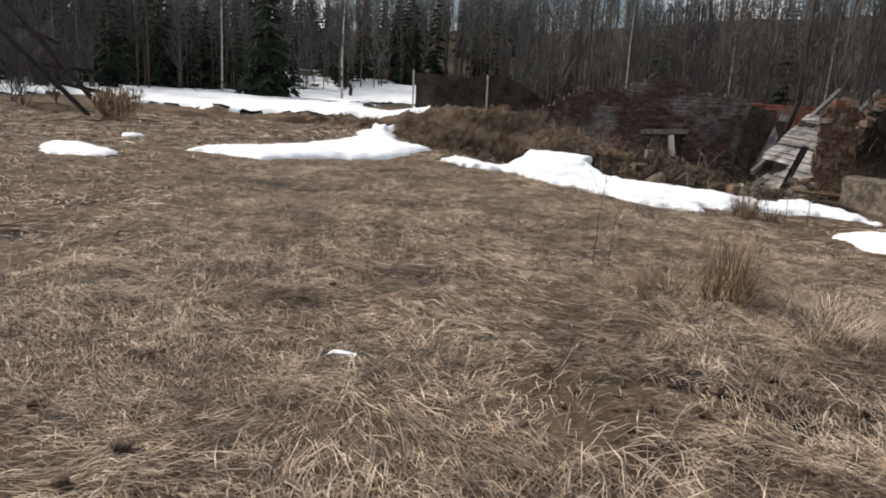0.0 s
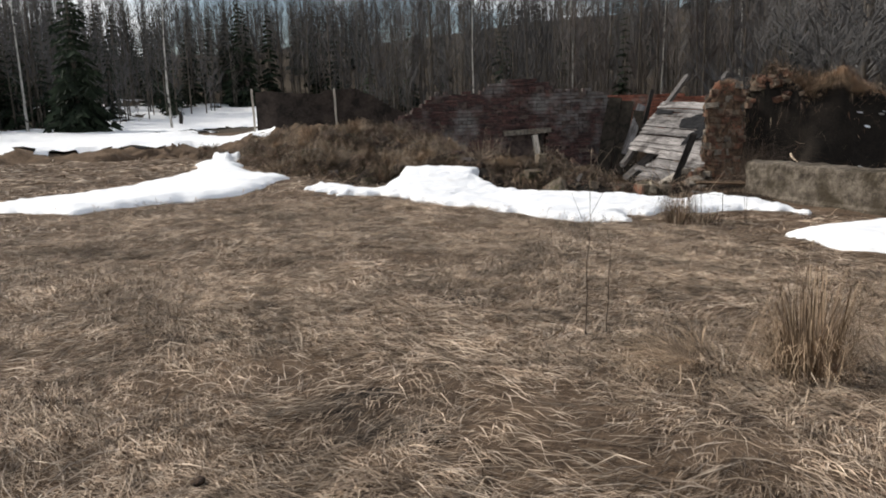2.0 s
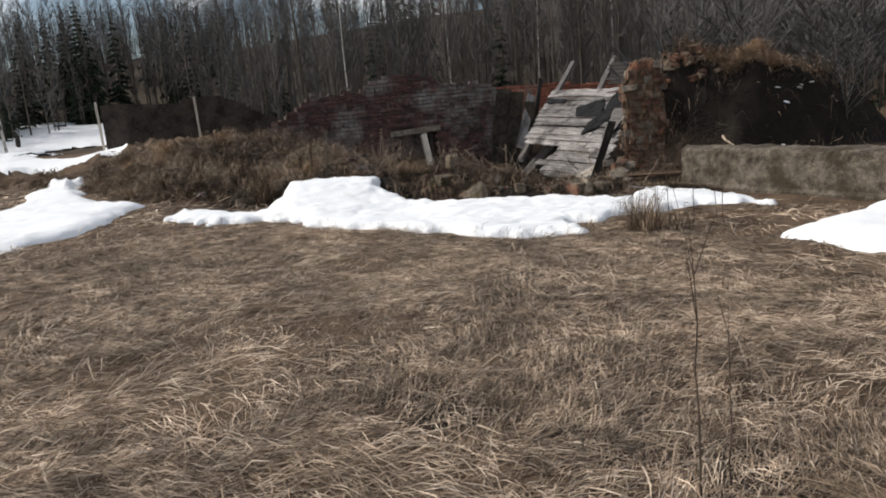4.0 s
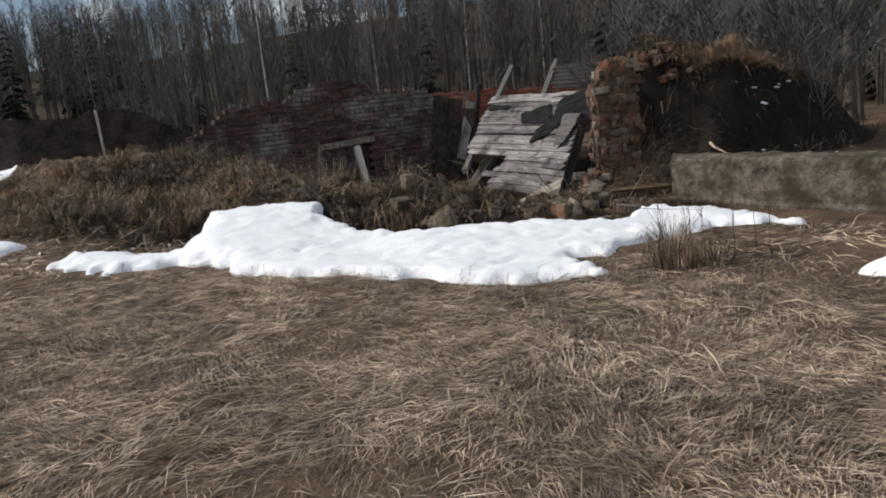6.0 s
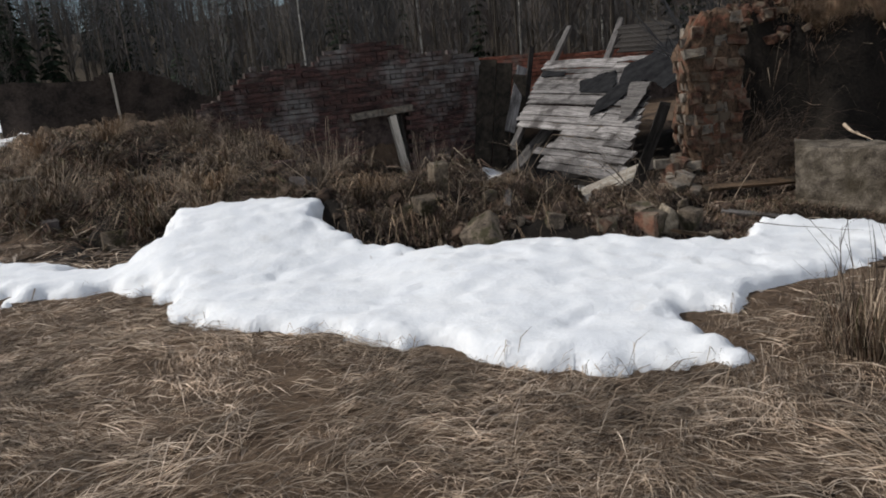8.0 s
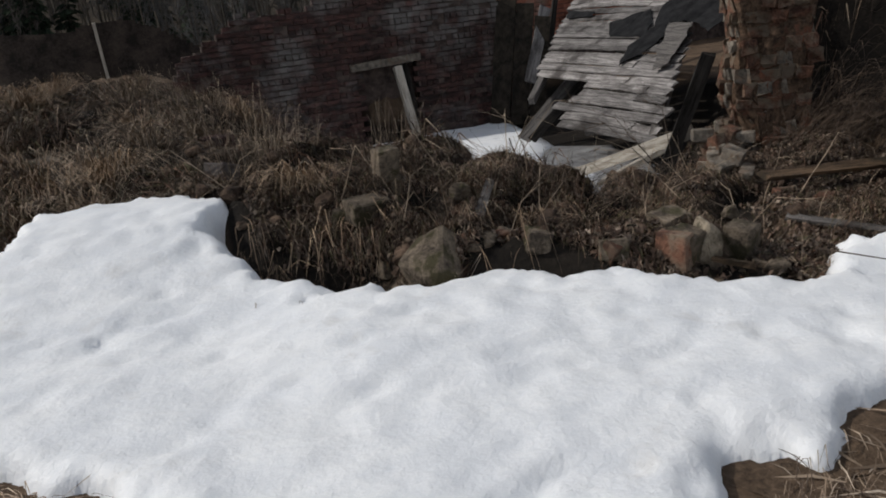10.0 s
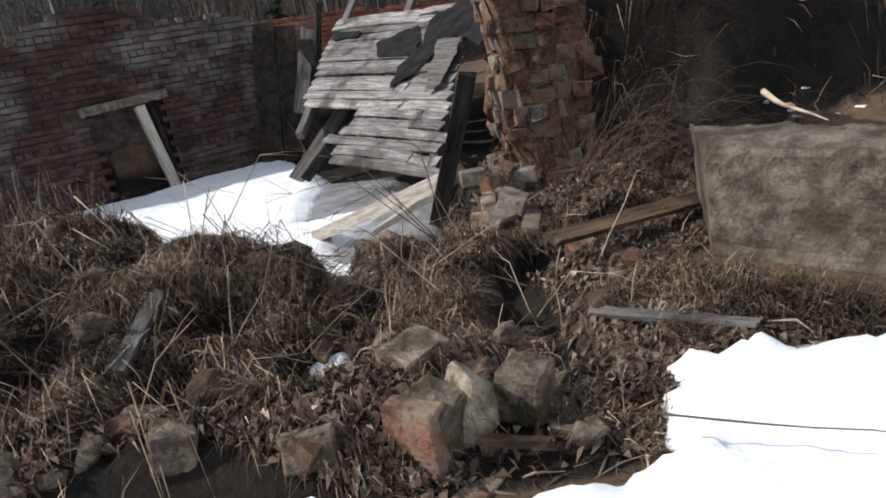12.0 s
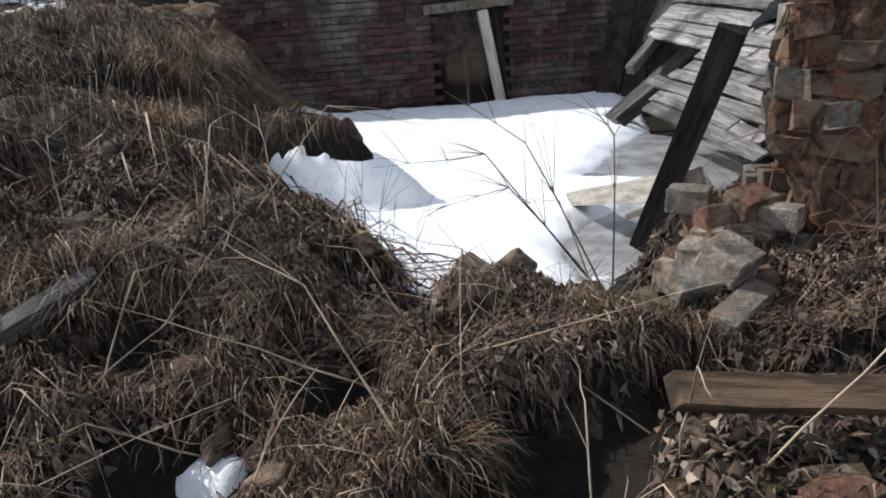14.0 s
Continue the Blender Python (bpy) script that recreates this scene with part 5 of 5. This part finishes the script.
def field(name, n, x0, x1, y0, y1, lens, widths, label, seed, material=B_FIELD, outer=False):
    x, y = nrg.uniform(x0, x1, n), nrg.uniform(y0, y1, n)
    depth = np.minimum(np.minimum(x - FINE[0], FINE[1] - x), np.minimum(y - FINE[2], FINE[3] - y))
    mixed = smooth(depth + 0.8 * fbm(x / 0.9, y / 0.9, 55), 0.0, 1.6) > nrg.random(n)
    mixed = ~mixed if outer else mixed
    x, y = x[mixed], y[mixed]
    n = len(x)
    bank = np.interp(x, [-3, -1, 0, 1, 1.6, 2.7, 3.2, 4.0, 4.6, 5.3, 5.9, 6.6, 7.2], [23, 18.5, 16.2, 14.6, 14.3, 13.4, 12.4, 12.15, 11.75, 11.4, 11.9, 11.5, 9])
    bare = np.where(np.hypot(x - 1.55, (y - 3.0) * 1.3) < 1.3, fbm(x / 0.55, y / 0.55, 73) > -0.02, False) & (nrg.random(n) < 0.45)
    thin = fbm(x / 0.6, y / 0.6, seed + 3) + 0.27 > nrg.random(n) * 0.55
    keep = (y < bank + 0.1) & (snow_at(x, y) < -0.02) & ~bare & thin & ~((x > 6.5) & (y < 12.4) & (y > 8.8))
    x, y = x[keep], y[keep]
    n = len(x)
    heading = -0.3 + 7.0 * fbm(x / 1.5, y / 1.0, seed) + 2.2 * fbm(x / 0.35, y / 0.35, seed + 7) + nrg.normal(0, 0.42, n) + np.pi * (nrg.random(n) < 0.3)
    tuft = smooth(fbm(x / 0.45, y / 0.45, seed + 11), 0.03, 0.2)
    length = nrg.uniform(*lens, n) * (0.7 + 0.5 * tuft)
    width = nrg.uniform(*widths, n)
    loose = (nrg.random(n) < 0.03) * nrg.uniform(0.02, 0.12, n)
    lift = nrg.uniform(0.002, 0.018, n) + tuft * nrg.uniform(0.0, 0.042, n) + loose
    rise = nrg.uniform(-0.012, 0.012, n) + tuft * nrg.uniform(-0.02, 0.03, n) + loose * nrg.uniform(0.0, 1.3, n)
    return tagged(blades(name, x, y, heading, length, width, lift, rise, material), label, "grass", kind="stuff")


field("field_grass", 860000, *FINE, (0.08, 0.26), (0.0018, 0.0044), "flattened matted dry tan grass of the field", 301)
field("loose_straw", 120000, *FINE, (0.18, 0.48), (0.0030, 0.0056), "loose pale straws lying over the matted field grass", 331, B_PALE)
field("field_grass", 380000, -15, 14, -5, 22, (0.2, 0.45), (0.006, 0.013), "flattened matted dry tan grass further out on the field", 311, outer=True)
field("field_grass", 40000, -28, 4, 14, 42, (0.4, 0.8), (0.02, 0.04), "distant dry tan grass before the forest", 321, outer=True)

# weeds on the rubble bank
def clear(x, y, n):
    """Leaves the hollows of the bank bare."""
    ok = np.ones(n, bool)
    for hx, hy, hr, hd in HOLLOWS:
        ok &= (x - hx) ** 2 + (y - hy) ** 2 > (hr * 1.1) ** 2 * nrg.uniform(0.25, 1.2, n)
    return ok


def bank_points(n, x0, x1, y0, y1):
    x, y = nrg.uniform(x0, x1, n), nrg.uniform(y0, y1, n)
    bank = np.interp(x, [-3, -1, 0, 1, 1.6, 2.7, 3.2, 4.0, 4.6, 5.3, 5.9, 6.4, 9], [23, 18.5, 16.2, 14.6, 14.3, 13.4, 12.5, 12.3, 11.9, 11.55, 11.75, 11.3, 11.3])
    z = gzs(x, y)
    keep = (y > bank - 0.05) & (snow_at(x, y) < -0.01) & (z > -0.42) & (y < 24.5) & clear(x, y, n) & ((y > bank + 0.55) | (x < 2.7) | (x > 5.9) | (fbm(x / 0.35, y / 0.35, 407) > -0.24 + 0.2 * nrg.random(n))) & ((fbm(x / 0.5, y / 0.5, 33, 3) < 0.035) | (nrg.random(n) < 0.16)) & ~((x > 6.6) & (y < 12.4) & (x < 7.4))
    return x[keep], y[keep]


for n, box, lens, widths, high in ((210000, (2.4, 8.6, 11.3, 15.2), (0.04, 0.15), (0.002, 0.006), 0.07), (60000, (-2.6, 6.0, 14.2, 24.5), (0.22, 0.6), (0.006, 0.012), 0.20)):
    x, y = bank_points(n, *box)
    k = len(x)
    clump = smooth(fbm(x / 0.5, y / 0.5, 401), 0.0, 0.2)
    heading = -1.4 + 5.0 * fbm(x / 0.6, y / 0.6, 403) + nrg.normal(0, 0.9, k)
    lift = nrg.uniform(0.0, 0.05, k) + clump * nrg.uniform(0, high, k)
    rise = nrg.uniform(-0.01, 0.06, k) + clump * nrg.uniform(-0.05, high * 1.3, k)
    o = blades("bank_weeds", x, y, heading, nrg.uniform(*lens, k) * (0.7 + 0.5 * clump), nrg.uniform(*widths, k), lift, rise, B_MOUND)
    tagged(o, "tangled dead brown weeds over the rubble bank", "weeds", kind="stuff")
x, y = bank_points(5200, -2.4, 8.2, 11.3, 23.5)
k = len(x)
o = curved("dead_stems", x, y, nrg.uniform(0, 6.28, k), nrg.uniform(0.12, 0.5, k) * np.where(y < 13, 0.7, 1.0), nrg.uniform(0.0025, 0.0055, k), nrg.uniform(0.02, 0.2, k), B_STEM)
tagged(o, "pale dead weed stems sticking out of the bank", "weeds", kind="stuff")
clods = []
for s in range(6):
    bm = rock(random.Random(620 + s), 0.1, 0.085, 0.07, 0.3)
    me = bpy.data.meshes.new("clod")
    bm.to_mesh(me)
    bm.free()
    me.materials.append(M_CLOD)
    clods.append(me)
cr = random.Random(44)
made = 0
while made < 120:
    cxx, cyy = cr.uniform(2.6, 6.6), cr.uniform(11.7, 16.5)
    if cyy < float(np.interp(cxx, [2.6, 3.2, 4.0, 4.6, 5.3, 5.9, 6.6], [13.6, 12.6, 12.4, 12.0, 11.65, 12.1, 12.6])) or gz(cxx, cyy) < -0.35:
        continue
    s = cr.uniform(0.35, 1.25)
    o = new("clod", clods[made % 6])
    o.matrix_world = Matrix.Translation((cxx, cyy, gz(cxx, cyy) + 0.015)) @ Matrix.Rotation(cr.uniform(0, 6.28), 4, "Z") @ Matrix.Rotation(cr.uniform(-0.6, 0.6), 4, "X") @ Matrix.Scale(s, 4)
    tagged(o, "dark brown clod of earth and rubble on the bank", "clod", "clods of the bank")
    made += 1
# tufts hanging over the hollow and the bank's front
x = np.concatenate([nrg.normal(2.90, 0.05, 220), nrg.normal(3.5, 0.25, 50), nrg.normal(4.5, 0.35, 60)])
y = np.concatenate([nrg.normal(13.0, 0.2, 220), nrg.normal(13.3, 0.1, 50), nrg.normal(12.75, 0.2, 60)])
k = len(x)
o = blades("hanging_grass", x, y, nrg.normal(-1.6, 0.55, k), nrg.uniform(0.2, 0.48, k), nrg.uniform(0.003, 0.006, k), nrg.uniform(0.05, 0.2, k), nrg.uniform(-0.03, 0.06, k), B_STRAW)
tagged(o, "tan dry grass tufts hanging over the bank's hollow", "grass", kind="stuff")
# leaf litter
x, y = bank_points(150000, 2.8, 8.2, 11.4, 15.0)
x, y = x[:65000], y[:65000]
k = len(x)
o = blades("leaf_litter", x, y, nrg.uniform(0, 6.28, k), nrg.uniform(0.02, 0.055, k), nrg.uniform(0.012, 0.035, k), nrg.uniform(0.005, 0.04, k), nrg.uniform(0.0, 0.05, k), B_LEAF, sink=-0.01)
tagged(o, "fallen brown leaves and debris on the bank", "leaves", kind="stuff")
# weeds on the earth mound
n = 46000
x, y = nrg.uniform(7.4, 15, n), nrg.uniform(12.6, 19, n)
r = np.sqrt(((x - 11.0) / 3.7) ** 2 + ((y - 16.0) / 2.6) ** 2)
keep = (r < 1.2) & ((r < 0.70) | (nrg.random(n) < 0.05)) & (gzs(x, y) > -0.3) & (x > np.interp(y, [12, 14.0, 14.6, 15.6, 20], [7.4, 7.6, 8.3, 9.3, 13.4]))
x, y = x[keep], y[keep]
k = len(x)
o = blades("mound_weeds", x, y, nrg.normal(-1.7, 1.2, k), nrg.uniform(0.15, 0.55, k), nrg.uniform(0.005, 0.011, k), nrg.uniform(0.0, 0.3, k), nrg.uniform(-0.05, 0.4, k), B_MOUND)
tagged(o, "tangled dead weeds growing over the earth mound", "weeds", kind="stuff")


def tussock(name, x, y, radius, n, height, lean, material, label, width=(0.004, 0.008), spread=0.5):
    a, r = nrg.uniform(0, 6.28, n), radius * np.sqrt(nrg.random(n))
    px, py = x + r * np.cos(a), y + r * np.sin(a)
    length = nrg.uniform(0.3, 1.0, n) * spread
    up = nrg.uniform(0.45, 1.0, n) * height
    o = blades(name, px, py, a + nrg.normal(0, 0.5, n) + lean, length, nrg.uniform(*width, n), up, up * nrg.uniform(0.2, 1.1, n), material)
    return tagged(o, label, "grass")


def clump(name, x, y, radius, n, up, length, material, label, width=(0.003, 0.006), category="weeds", group="", toward=None, kind=""):
    """A clump of arching stems that spring from one spot and fall outwards."""
    a, r = nrg.uniform(0, 6.28, n), radius * np.sqrt(nrg.random(n))
    if toward is not None:
        a = toward + nrg.normal(0, 0.9, n)
    o = curved(name, x + r * np.cos(a), y + r * np.sin(a), a + nrg.normal(0, 0.35, n), nrg.uniform(0.4, 1.0, n) * length, nrg.uniform(*width, n), nrg.uniform(0.35, 1.0, n) * up, material)
    return tagged(o, label, category, group, kind)


clump("grass_tussock", 2.10, 4.86, 0.13, 330, 0.52, 0.30, B_STRAW, "tall tan dry grass tussock standing in the field", (0.003, 0.006), "grass")
clump("grass_tussock", 2.08, 4.82, 0.16, 360, 0.26, 0.32, B_STRAW, "drooping skirt of tan dry grass round the tall tussock", (0.003, 0.006), "grass")
clump("grass_tussock", 1.72, 5.05, 0.16, 300, 0.13, 0.55, B_STRAW, "low combed-over tan dry grass tussock in the field", (0.003, 0.006), "grass", "", 2.9)
clump("grass_tussock", 2.75, 4.75, 0.30, 520, 0.16, 0.5, B_FIELD, "low drooping dry grass tussock in the field", (0.003, 0.006), "grass")
clump("grass_tussock", 2.45, 4.2, 0.30, 480, 0.15, 0.45, B_FIELD, "low drooping dry grass tussock in the field", (0.003, 0.006), "grass")
tussock("grass_tussock", 9.95, 14.2, 0.3, 1300, 0.16, 0, B_GOLD, "golden dry grass tuft on top of the earth mound", (0.003, 0.006), 0.28)
clump("weed_bush", 4.16, 9.66, 0.17, 260, 0.36, 0.26, B_MOUND, "dead brown weed bush beside the snow", (0.003, 0.006))
clump("weed_bush", 4.12, 9.6, 0.12, 160, 0.42, 0.22, B_STEM, "pale dead weed bush beside the snow", (0.003, 0.005))
clump("weed_bush", 4.46, 9.55, 0.17, 130, 0.22, 0.3, B_MOUND, "dark dead weed bush beside the snow", (0.003, 0.006))
tussock("grass_tussock", -9.2, 20.5, 0.6, 260, 0.9, 0, B_STRAW, "upright dry stalks standing in the far field", (0.02, 0.035), 0.3)

krng = random.Random(71)
BANK_FRONT = ([-3, -1, 0, 1, 1.6, 2.7, 3.2, 4.0, 4.6, 5.3, 5.9, 6.4, 9], [23, 18.5, 16.2, 14.6, 14.3, 13.4, 12.5, 12.3, 11.9, 11.55, 11.75, 11.3, 11.3])
made = 0
while made < 105:
    if made < 55:
        x, y = krng.uniform(-1.6, 4.2), krng.uniform(13.6, 21.5)
    else:
        x, y = krng.uniform(2.6, 6.2), krng.uniform(11.9, 14.3)
    if y < np.interp(x, *BANK_FRONT) + 0.15 or gz(x, y) < -0.3 or float(snow_at(np.array([x]), np.array([y]))[0]) > -0.1:
        continue
    big = made < 55
    k = krng.uniform(0.6, 1.2) * (1.0 if big else 0.48)
    m = krng.choice((B_MOUND, B_MOUND, B_STEM, B_STRAW)) if big else B_MOUND
    clump("weed_clump", x, y, 0.2 * k, int(170 * (1.0 if big else 0.7)), 0.34 * k, 0.62 * k, m, "drooping clump of dead brown weeds on the rubble bank", (0.005, 0.010) if big else (0.0025, 0.005), "weeds", "weed clumps of the bank", krng.uniform(-2.6, -0.6))
    made += 1
for i in range(26):
    x, y = krng.uniform(2.2, 4.9), krng.uniform(14.6, 19.5)
    if gz(x, y) < -0.3:
        continue
    clump("weed_stand", x, y, 0.34, 46, krng.uniform(0.35, 0.7), 0.22, krng.choice((B_STEM, B_BUSH)), "stand of tall thin dead weed stems on the bank", (0.003, 0.006), "weeds", "weed stands of the bank", None, "stuff")
# golden grass hanging over the mound's edge
n = 6000
x = nrg.normal(9.95, 0.34, n)
y = 16.0 - 2.6 * np.sqrt(np.clip(0.60 - ((x - 11.0) / 3.7) ** 2, 0.02, 1)) + nrg.normal(0.05, 0.12, n)
o = curved("hanging_grass", x, y, nrg.normal(-1.6, 0.7, n), nrg.uniform(0.12, 0.42, n), nrg.uniform(0.003, 0.006, n), nrg.uniform(0.03, 0.18, n), B_GOLD)
tagged(o, "golden dry grass hanging over the edge of the earth mound", "grass", kind="stuff")


def stalk(name, pts, r0, twigs, material, label, seed, category="weed"):
    rr = random.Random(seed)
    s = Soup()
    pts = [np.array(p, float) for p in pts]
    fine = []
    for a, b in zip(pts, pts[1:]):
        for q in range(3):
            fine.append(a + (b - a) * q / 3 + np.array([rr.uniform(-1, 1), rr.uniform(-1, 1), rr.uniform(-1, 1)]) * 0.006)
    fine.append(pts[-1])
    m = len(fine) - 1
    s.tube(fine, [r0 * (1 - 0.8 * i / m) for i in range(m + 1)], 5)
    stem = s.build(name, material)
    for k in range(twigs):
        i = rr.randrange(m // 3, m)
        d = (fine[i + 1] - fine[i]) / np.linalg.norm(fine[i + 1] - fine[i])
        t = d + np.array([rr.uniform(-1, 1), rr.uniform(-1, 1), rr.uniform(-0.3, 1)]) * 0.9
        ln = rr.uniform(0.06, 0.25)
        e = fine[i] + t * ln
        twig = Soup()
        twig.tube([fine[i], fine[i] + t * ln * 0.5 + np.array([0, 0, 0.01]), e], [r0 * 0.45, r0 * 0.3, r0 * 0.12], 3)
        twig.build("twig", material, stem)
    return tagged(stem, label, category)


def upright(x, y, h, lean_x, lean_y, r0, label, seed, twigs=4):
    z = gz(x, y)
    return stalk("weed_stalk", [(x, y, z - 0.03), (x + lean_x * 0.3, y + lean_y * 0.3, z + h * 0.5), (x + lean_x, y + lean_y, z + h)], r0, twigs, B_DARKSTEM, label, seed)


upright(1.29, 5.60, 0.78, 0.06, 0.10, 0.0042, "thin dark dead weed stalk in the dry field", 1, 3)
upright(1.42, 5.62, 0.55, 0.04, 0.05, 0.0034, "thin dark dead weed stalk in the dry field", 2, 2)
for i, (x, y, h) in enumerate([(4.02, 9.62, 0.62), (4.12, 9.75, 0.55), (4.25, 9.55, 0.8), (4.42, 9.6, 0.7), (4.62, 9.5, 0.85), (4.85, 9.35, 0.72), (4.5, 9.85, 0.5), (4.3, 9.9, 0.45), (5.0, 9.6, 0.6)]):
    upright(x, y, h, 0.05 * math.sin(i * 2.1), 0.05, 0.0045, "thin dark dead stalk of the weed bush by the snow", 10 + i, 4)

# arching stems of the bush beside the pillar
bush = empty("dry_bush", 7.7, 13.75, gz(7.7, 13.75), "bush of pale arching dead stems growing beside the pillar", "bush")
br = random.Random(5)
for k in range(210):
    bx, by = br.gauss(7.72, 0.26), br.gauss(13.72, 0.2)
    z = gz(bx, by)
    az = br.gauss(-0.55, 0.95)
    ln, hi = br.uniform(0.4, 1.2), br.uniform(0.15, 0.62)
    bow = br.uniform(2.3, 3.0)
    pts = [(bx + math.cos(az) * ln * q / 6, by + math.sin(az) * ln * q / 6, z - 0.03 + hi * math.sin(q / 6 * bow)) for q in range(7)]
    stem = Soup()
    r0 = br.uniform(0.0016, 0.0032)
    stem.tube(pts, [r0 * (1 - 0.12 * q) for q in range(7)], 4)
    o = stem.build("stem", B_BUSH, bush)
    o.matrix_parent_inverse = bush.matrix_world.inverted()

# bare sapling reaching over the pit snow
for i, (end, mid) in enumerate([((5.55, 14.55, 0.10), (6.05, 14.35, 0.16)), ((5.95, 15.0, 0.35), (6.25, 14.5, 0.16)), ((5.75, 14.2, -0.02), (6.1, 14.1, 0.08)), ((6.6, 14.6, 0.28), (6.6, 14.3, 0.2))]):
    stalk("bare_branch", [(6.5, 14.0, gz(6.5, 14.0) - 0.03), mid, end], 0.005, 10, B_DARKSTEM, "thin dark bare branch arching over the pit snow", 50 + i, "branch")
for i, (x, y) in enumerate([(5.55, 14.55), (5.6, 14.75), (5.45, 14.9), (5.7, 14.4), (5.35, 15.2)]):
    upright(x, y, 0.42, 0.05, 0.1, 0.003, "thin bare twig at the rim of the pit", 70 + i, 8)
for i in range(46):
    rr = random.Random(900 + i)
    x, y = rr.uniform(2.2, 6.4), rr.uniform(12.5, 14.2)
    if y < np.interp(x, [2.2, 2.7, 3.2, 4.0, 4.6, 5.3, 6.4], [14.3, 13.6, 12.6, 12.3, 12.0, 11.7, 12.4]):
        continue
    a, ln = rr.uniform(0, 6.28), rr.uniform(0.3, 0.8)
    z = gz(x, y)
    stalk("dead_stem", [(x, y, z - 0.02), (x + math.cos(a) * ln * 0.5, y + math.sin(a) * ln * 0.5, z + rr.uniform(0.15, 0.4)), (x + math.cos(a) * ln, y + math.sin(a) * ln, z + rr.uniform(0.05, 0.5))], 0.004, 2, B_STEM, "long pale dead weed stem on the rubble bank", 900 + i)
stalk("thin_branch", [(5.22, 11.42, gz(5.22, 11.42) + 0.20), (5.45, 11.12, gz(5.45, 11.12) + 0.17), (5.66, 10.78, gz(5.66, 10.78) + 0.17)], 0.004, 1, B_DARKSTEM, "thin dark branch lying on the snow", 61, "branch")
stalk("fallen_branch", [(7.86, 12.62, 0.30), (7.78, 12.45, 0.25), (7.66, 12.15, 0.19)], 0.022, 1, B_STEM, "pale barkless branch lying behind the concrete wall", 62, "branch")

# shrubs over the earth mound
for i, (x, y, h) in enumerate([(9.3, 15.6, 1.0), (10.2, 16.2, 2.0), (11.2, 16.0, 2.2), (12.2, 16.6, 2.4), (13.0, 15.6, 1.8), (10.6, 15.1, 1.2), (14.2, 16.4, 2.2), (12.6, 17.6, 3.0), (12.4, 14.6, 1.3), (13.4, 14.6, 1.4), (11.6, 13.6, 0.9)]):
    tree("shrub", x, y, h, 0.025, 1.6, 26, 12, 0.04, 500 + i, M_BARK, "bare dark leafless shrub on the earth mound")
for i, (x, y, h) in enumerate([(-13.6, 23.5, 1.8), (-14.6, 24.6, 2.2), (-12.9, 24.2, 1.2)]):
    tree("shrub", x, y, h, 0.03, 1.8, 30, 16, 0.03, 520 + i, M_BARK, "dark tangled bare shrub at the field's edge")

# ---------------------------------------------------------------- leaning poles and small litter
POLES = [((-9.6, 21.0, 0.0), (-13.6, 21.6, 4.1)), ((-10.3, 21.3, 0.0), (-13.4, 21.2, 3.0)), ((-11.6, 21.3, 1.5), (-10.2, 21.3, 1.35)), ((-11.2, 21.3, 1.0), (-9.9, 21.4, 0.75)), ((-12.4, 21.3, 2.6), (-11.2, 21.4, 2.1))]
for a, b in POLES:
    board("pole", a, b, 0.11, 0.11, M_DARKWOOD, "dark weathered wooden pole of a leaning fence", "pole", random.Random(3), group="leaning poles")
scrap = part("paper_scrap", board_bm(0.12, 0.04, 0.004, random.Random(4), 0.01, 4), M_SNOW, flat=True)
scrap.matrix_world = Matrix.Translation((-0.37, 3.02, gz(-0.37, 3.02) + 0.05)) @ Matrix.Rotation(1.5, 4, "Z")
tagged(scrap, "small white scrap lying in the dry grass", "litter")
for i, (x, y, s) in enumerate([(-0.97, 2.15, 0.06), (-1.42, 2.42, 0.05), (0.42, 2.52, 0.035), (-1.05, 1.9, 0.05), (1.35, 3.0, 0.06), (1.7, 3.25, 0.07), (1.2, 2.75, 0.05), (0.95, 3.65, 0.05), (-0.6, 4.3, 0.04), (1.95, 2.9, 0.06), (-1.2, 5.2, 0.05), (-0.9, 6.1, 0.05), (0.1, 2.9, 0.03)]):
    o = part("clod", rock(random.Random(600 + i), s * 0.7, s * 0.6, s * 0.4), M_CLOD)
    o.matrix_world = Matrix.Translation((x, y, gz(x, y) + s * 0.35)) @ Matrix.Rotation(i * 1.1, 4, "Z")
    tagged(o, "dark clod of soil lying in the dry grass", "clod", "clods of soil")
sr = random.Random(55)
for i in range(70):
    x, y = 1.55 + sr.gauss(0, 0.55), 2.95 + sr.gauss(0, 0.42)
    o = new("clod", clods[i % 6])
    o.matrix_world = Matrix.Translation((x, y, gz(x, y) + 0.005)) @ Matrix.Rotation(sr.uniform(0, 6.28), 4, "Z") @ Matrix.Rotation(sr.uniform(-0.5, 0.5), 4, "X") @ Matrix.Scale(sr.uniform(0.12, 0.42), 4)
    tagged(o, "dark brown crumb of turned soil in the dry grass", "clod", "clods of soil")
o = part("stump", rock(random.Random(66), 0.16, 0.16, 0.55, 0.1), M_DARKWOOD)
o.matrix_world = Matrix.Translation((-6.4, 48, gz(-6.4, 48) + 0.5))
tagged(o, "dark broken stump standing in the snow field", "stump")
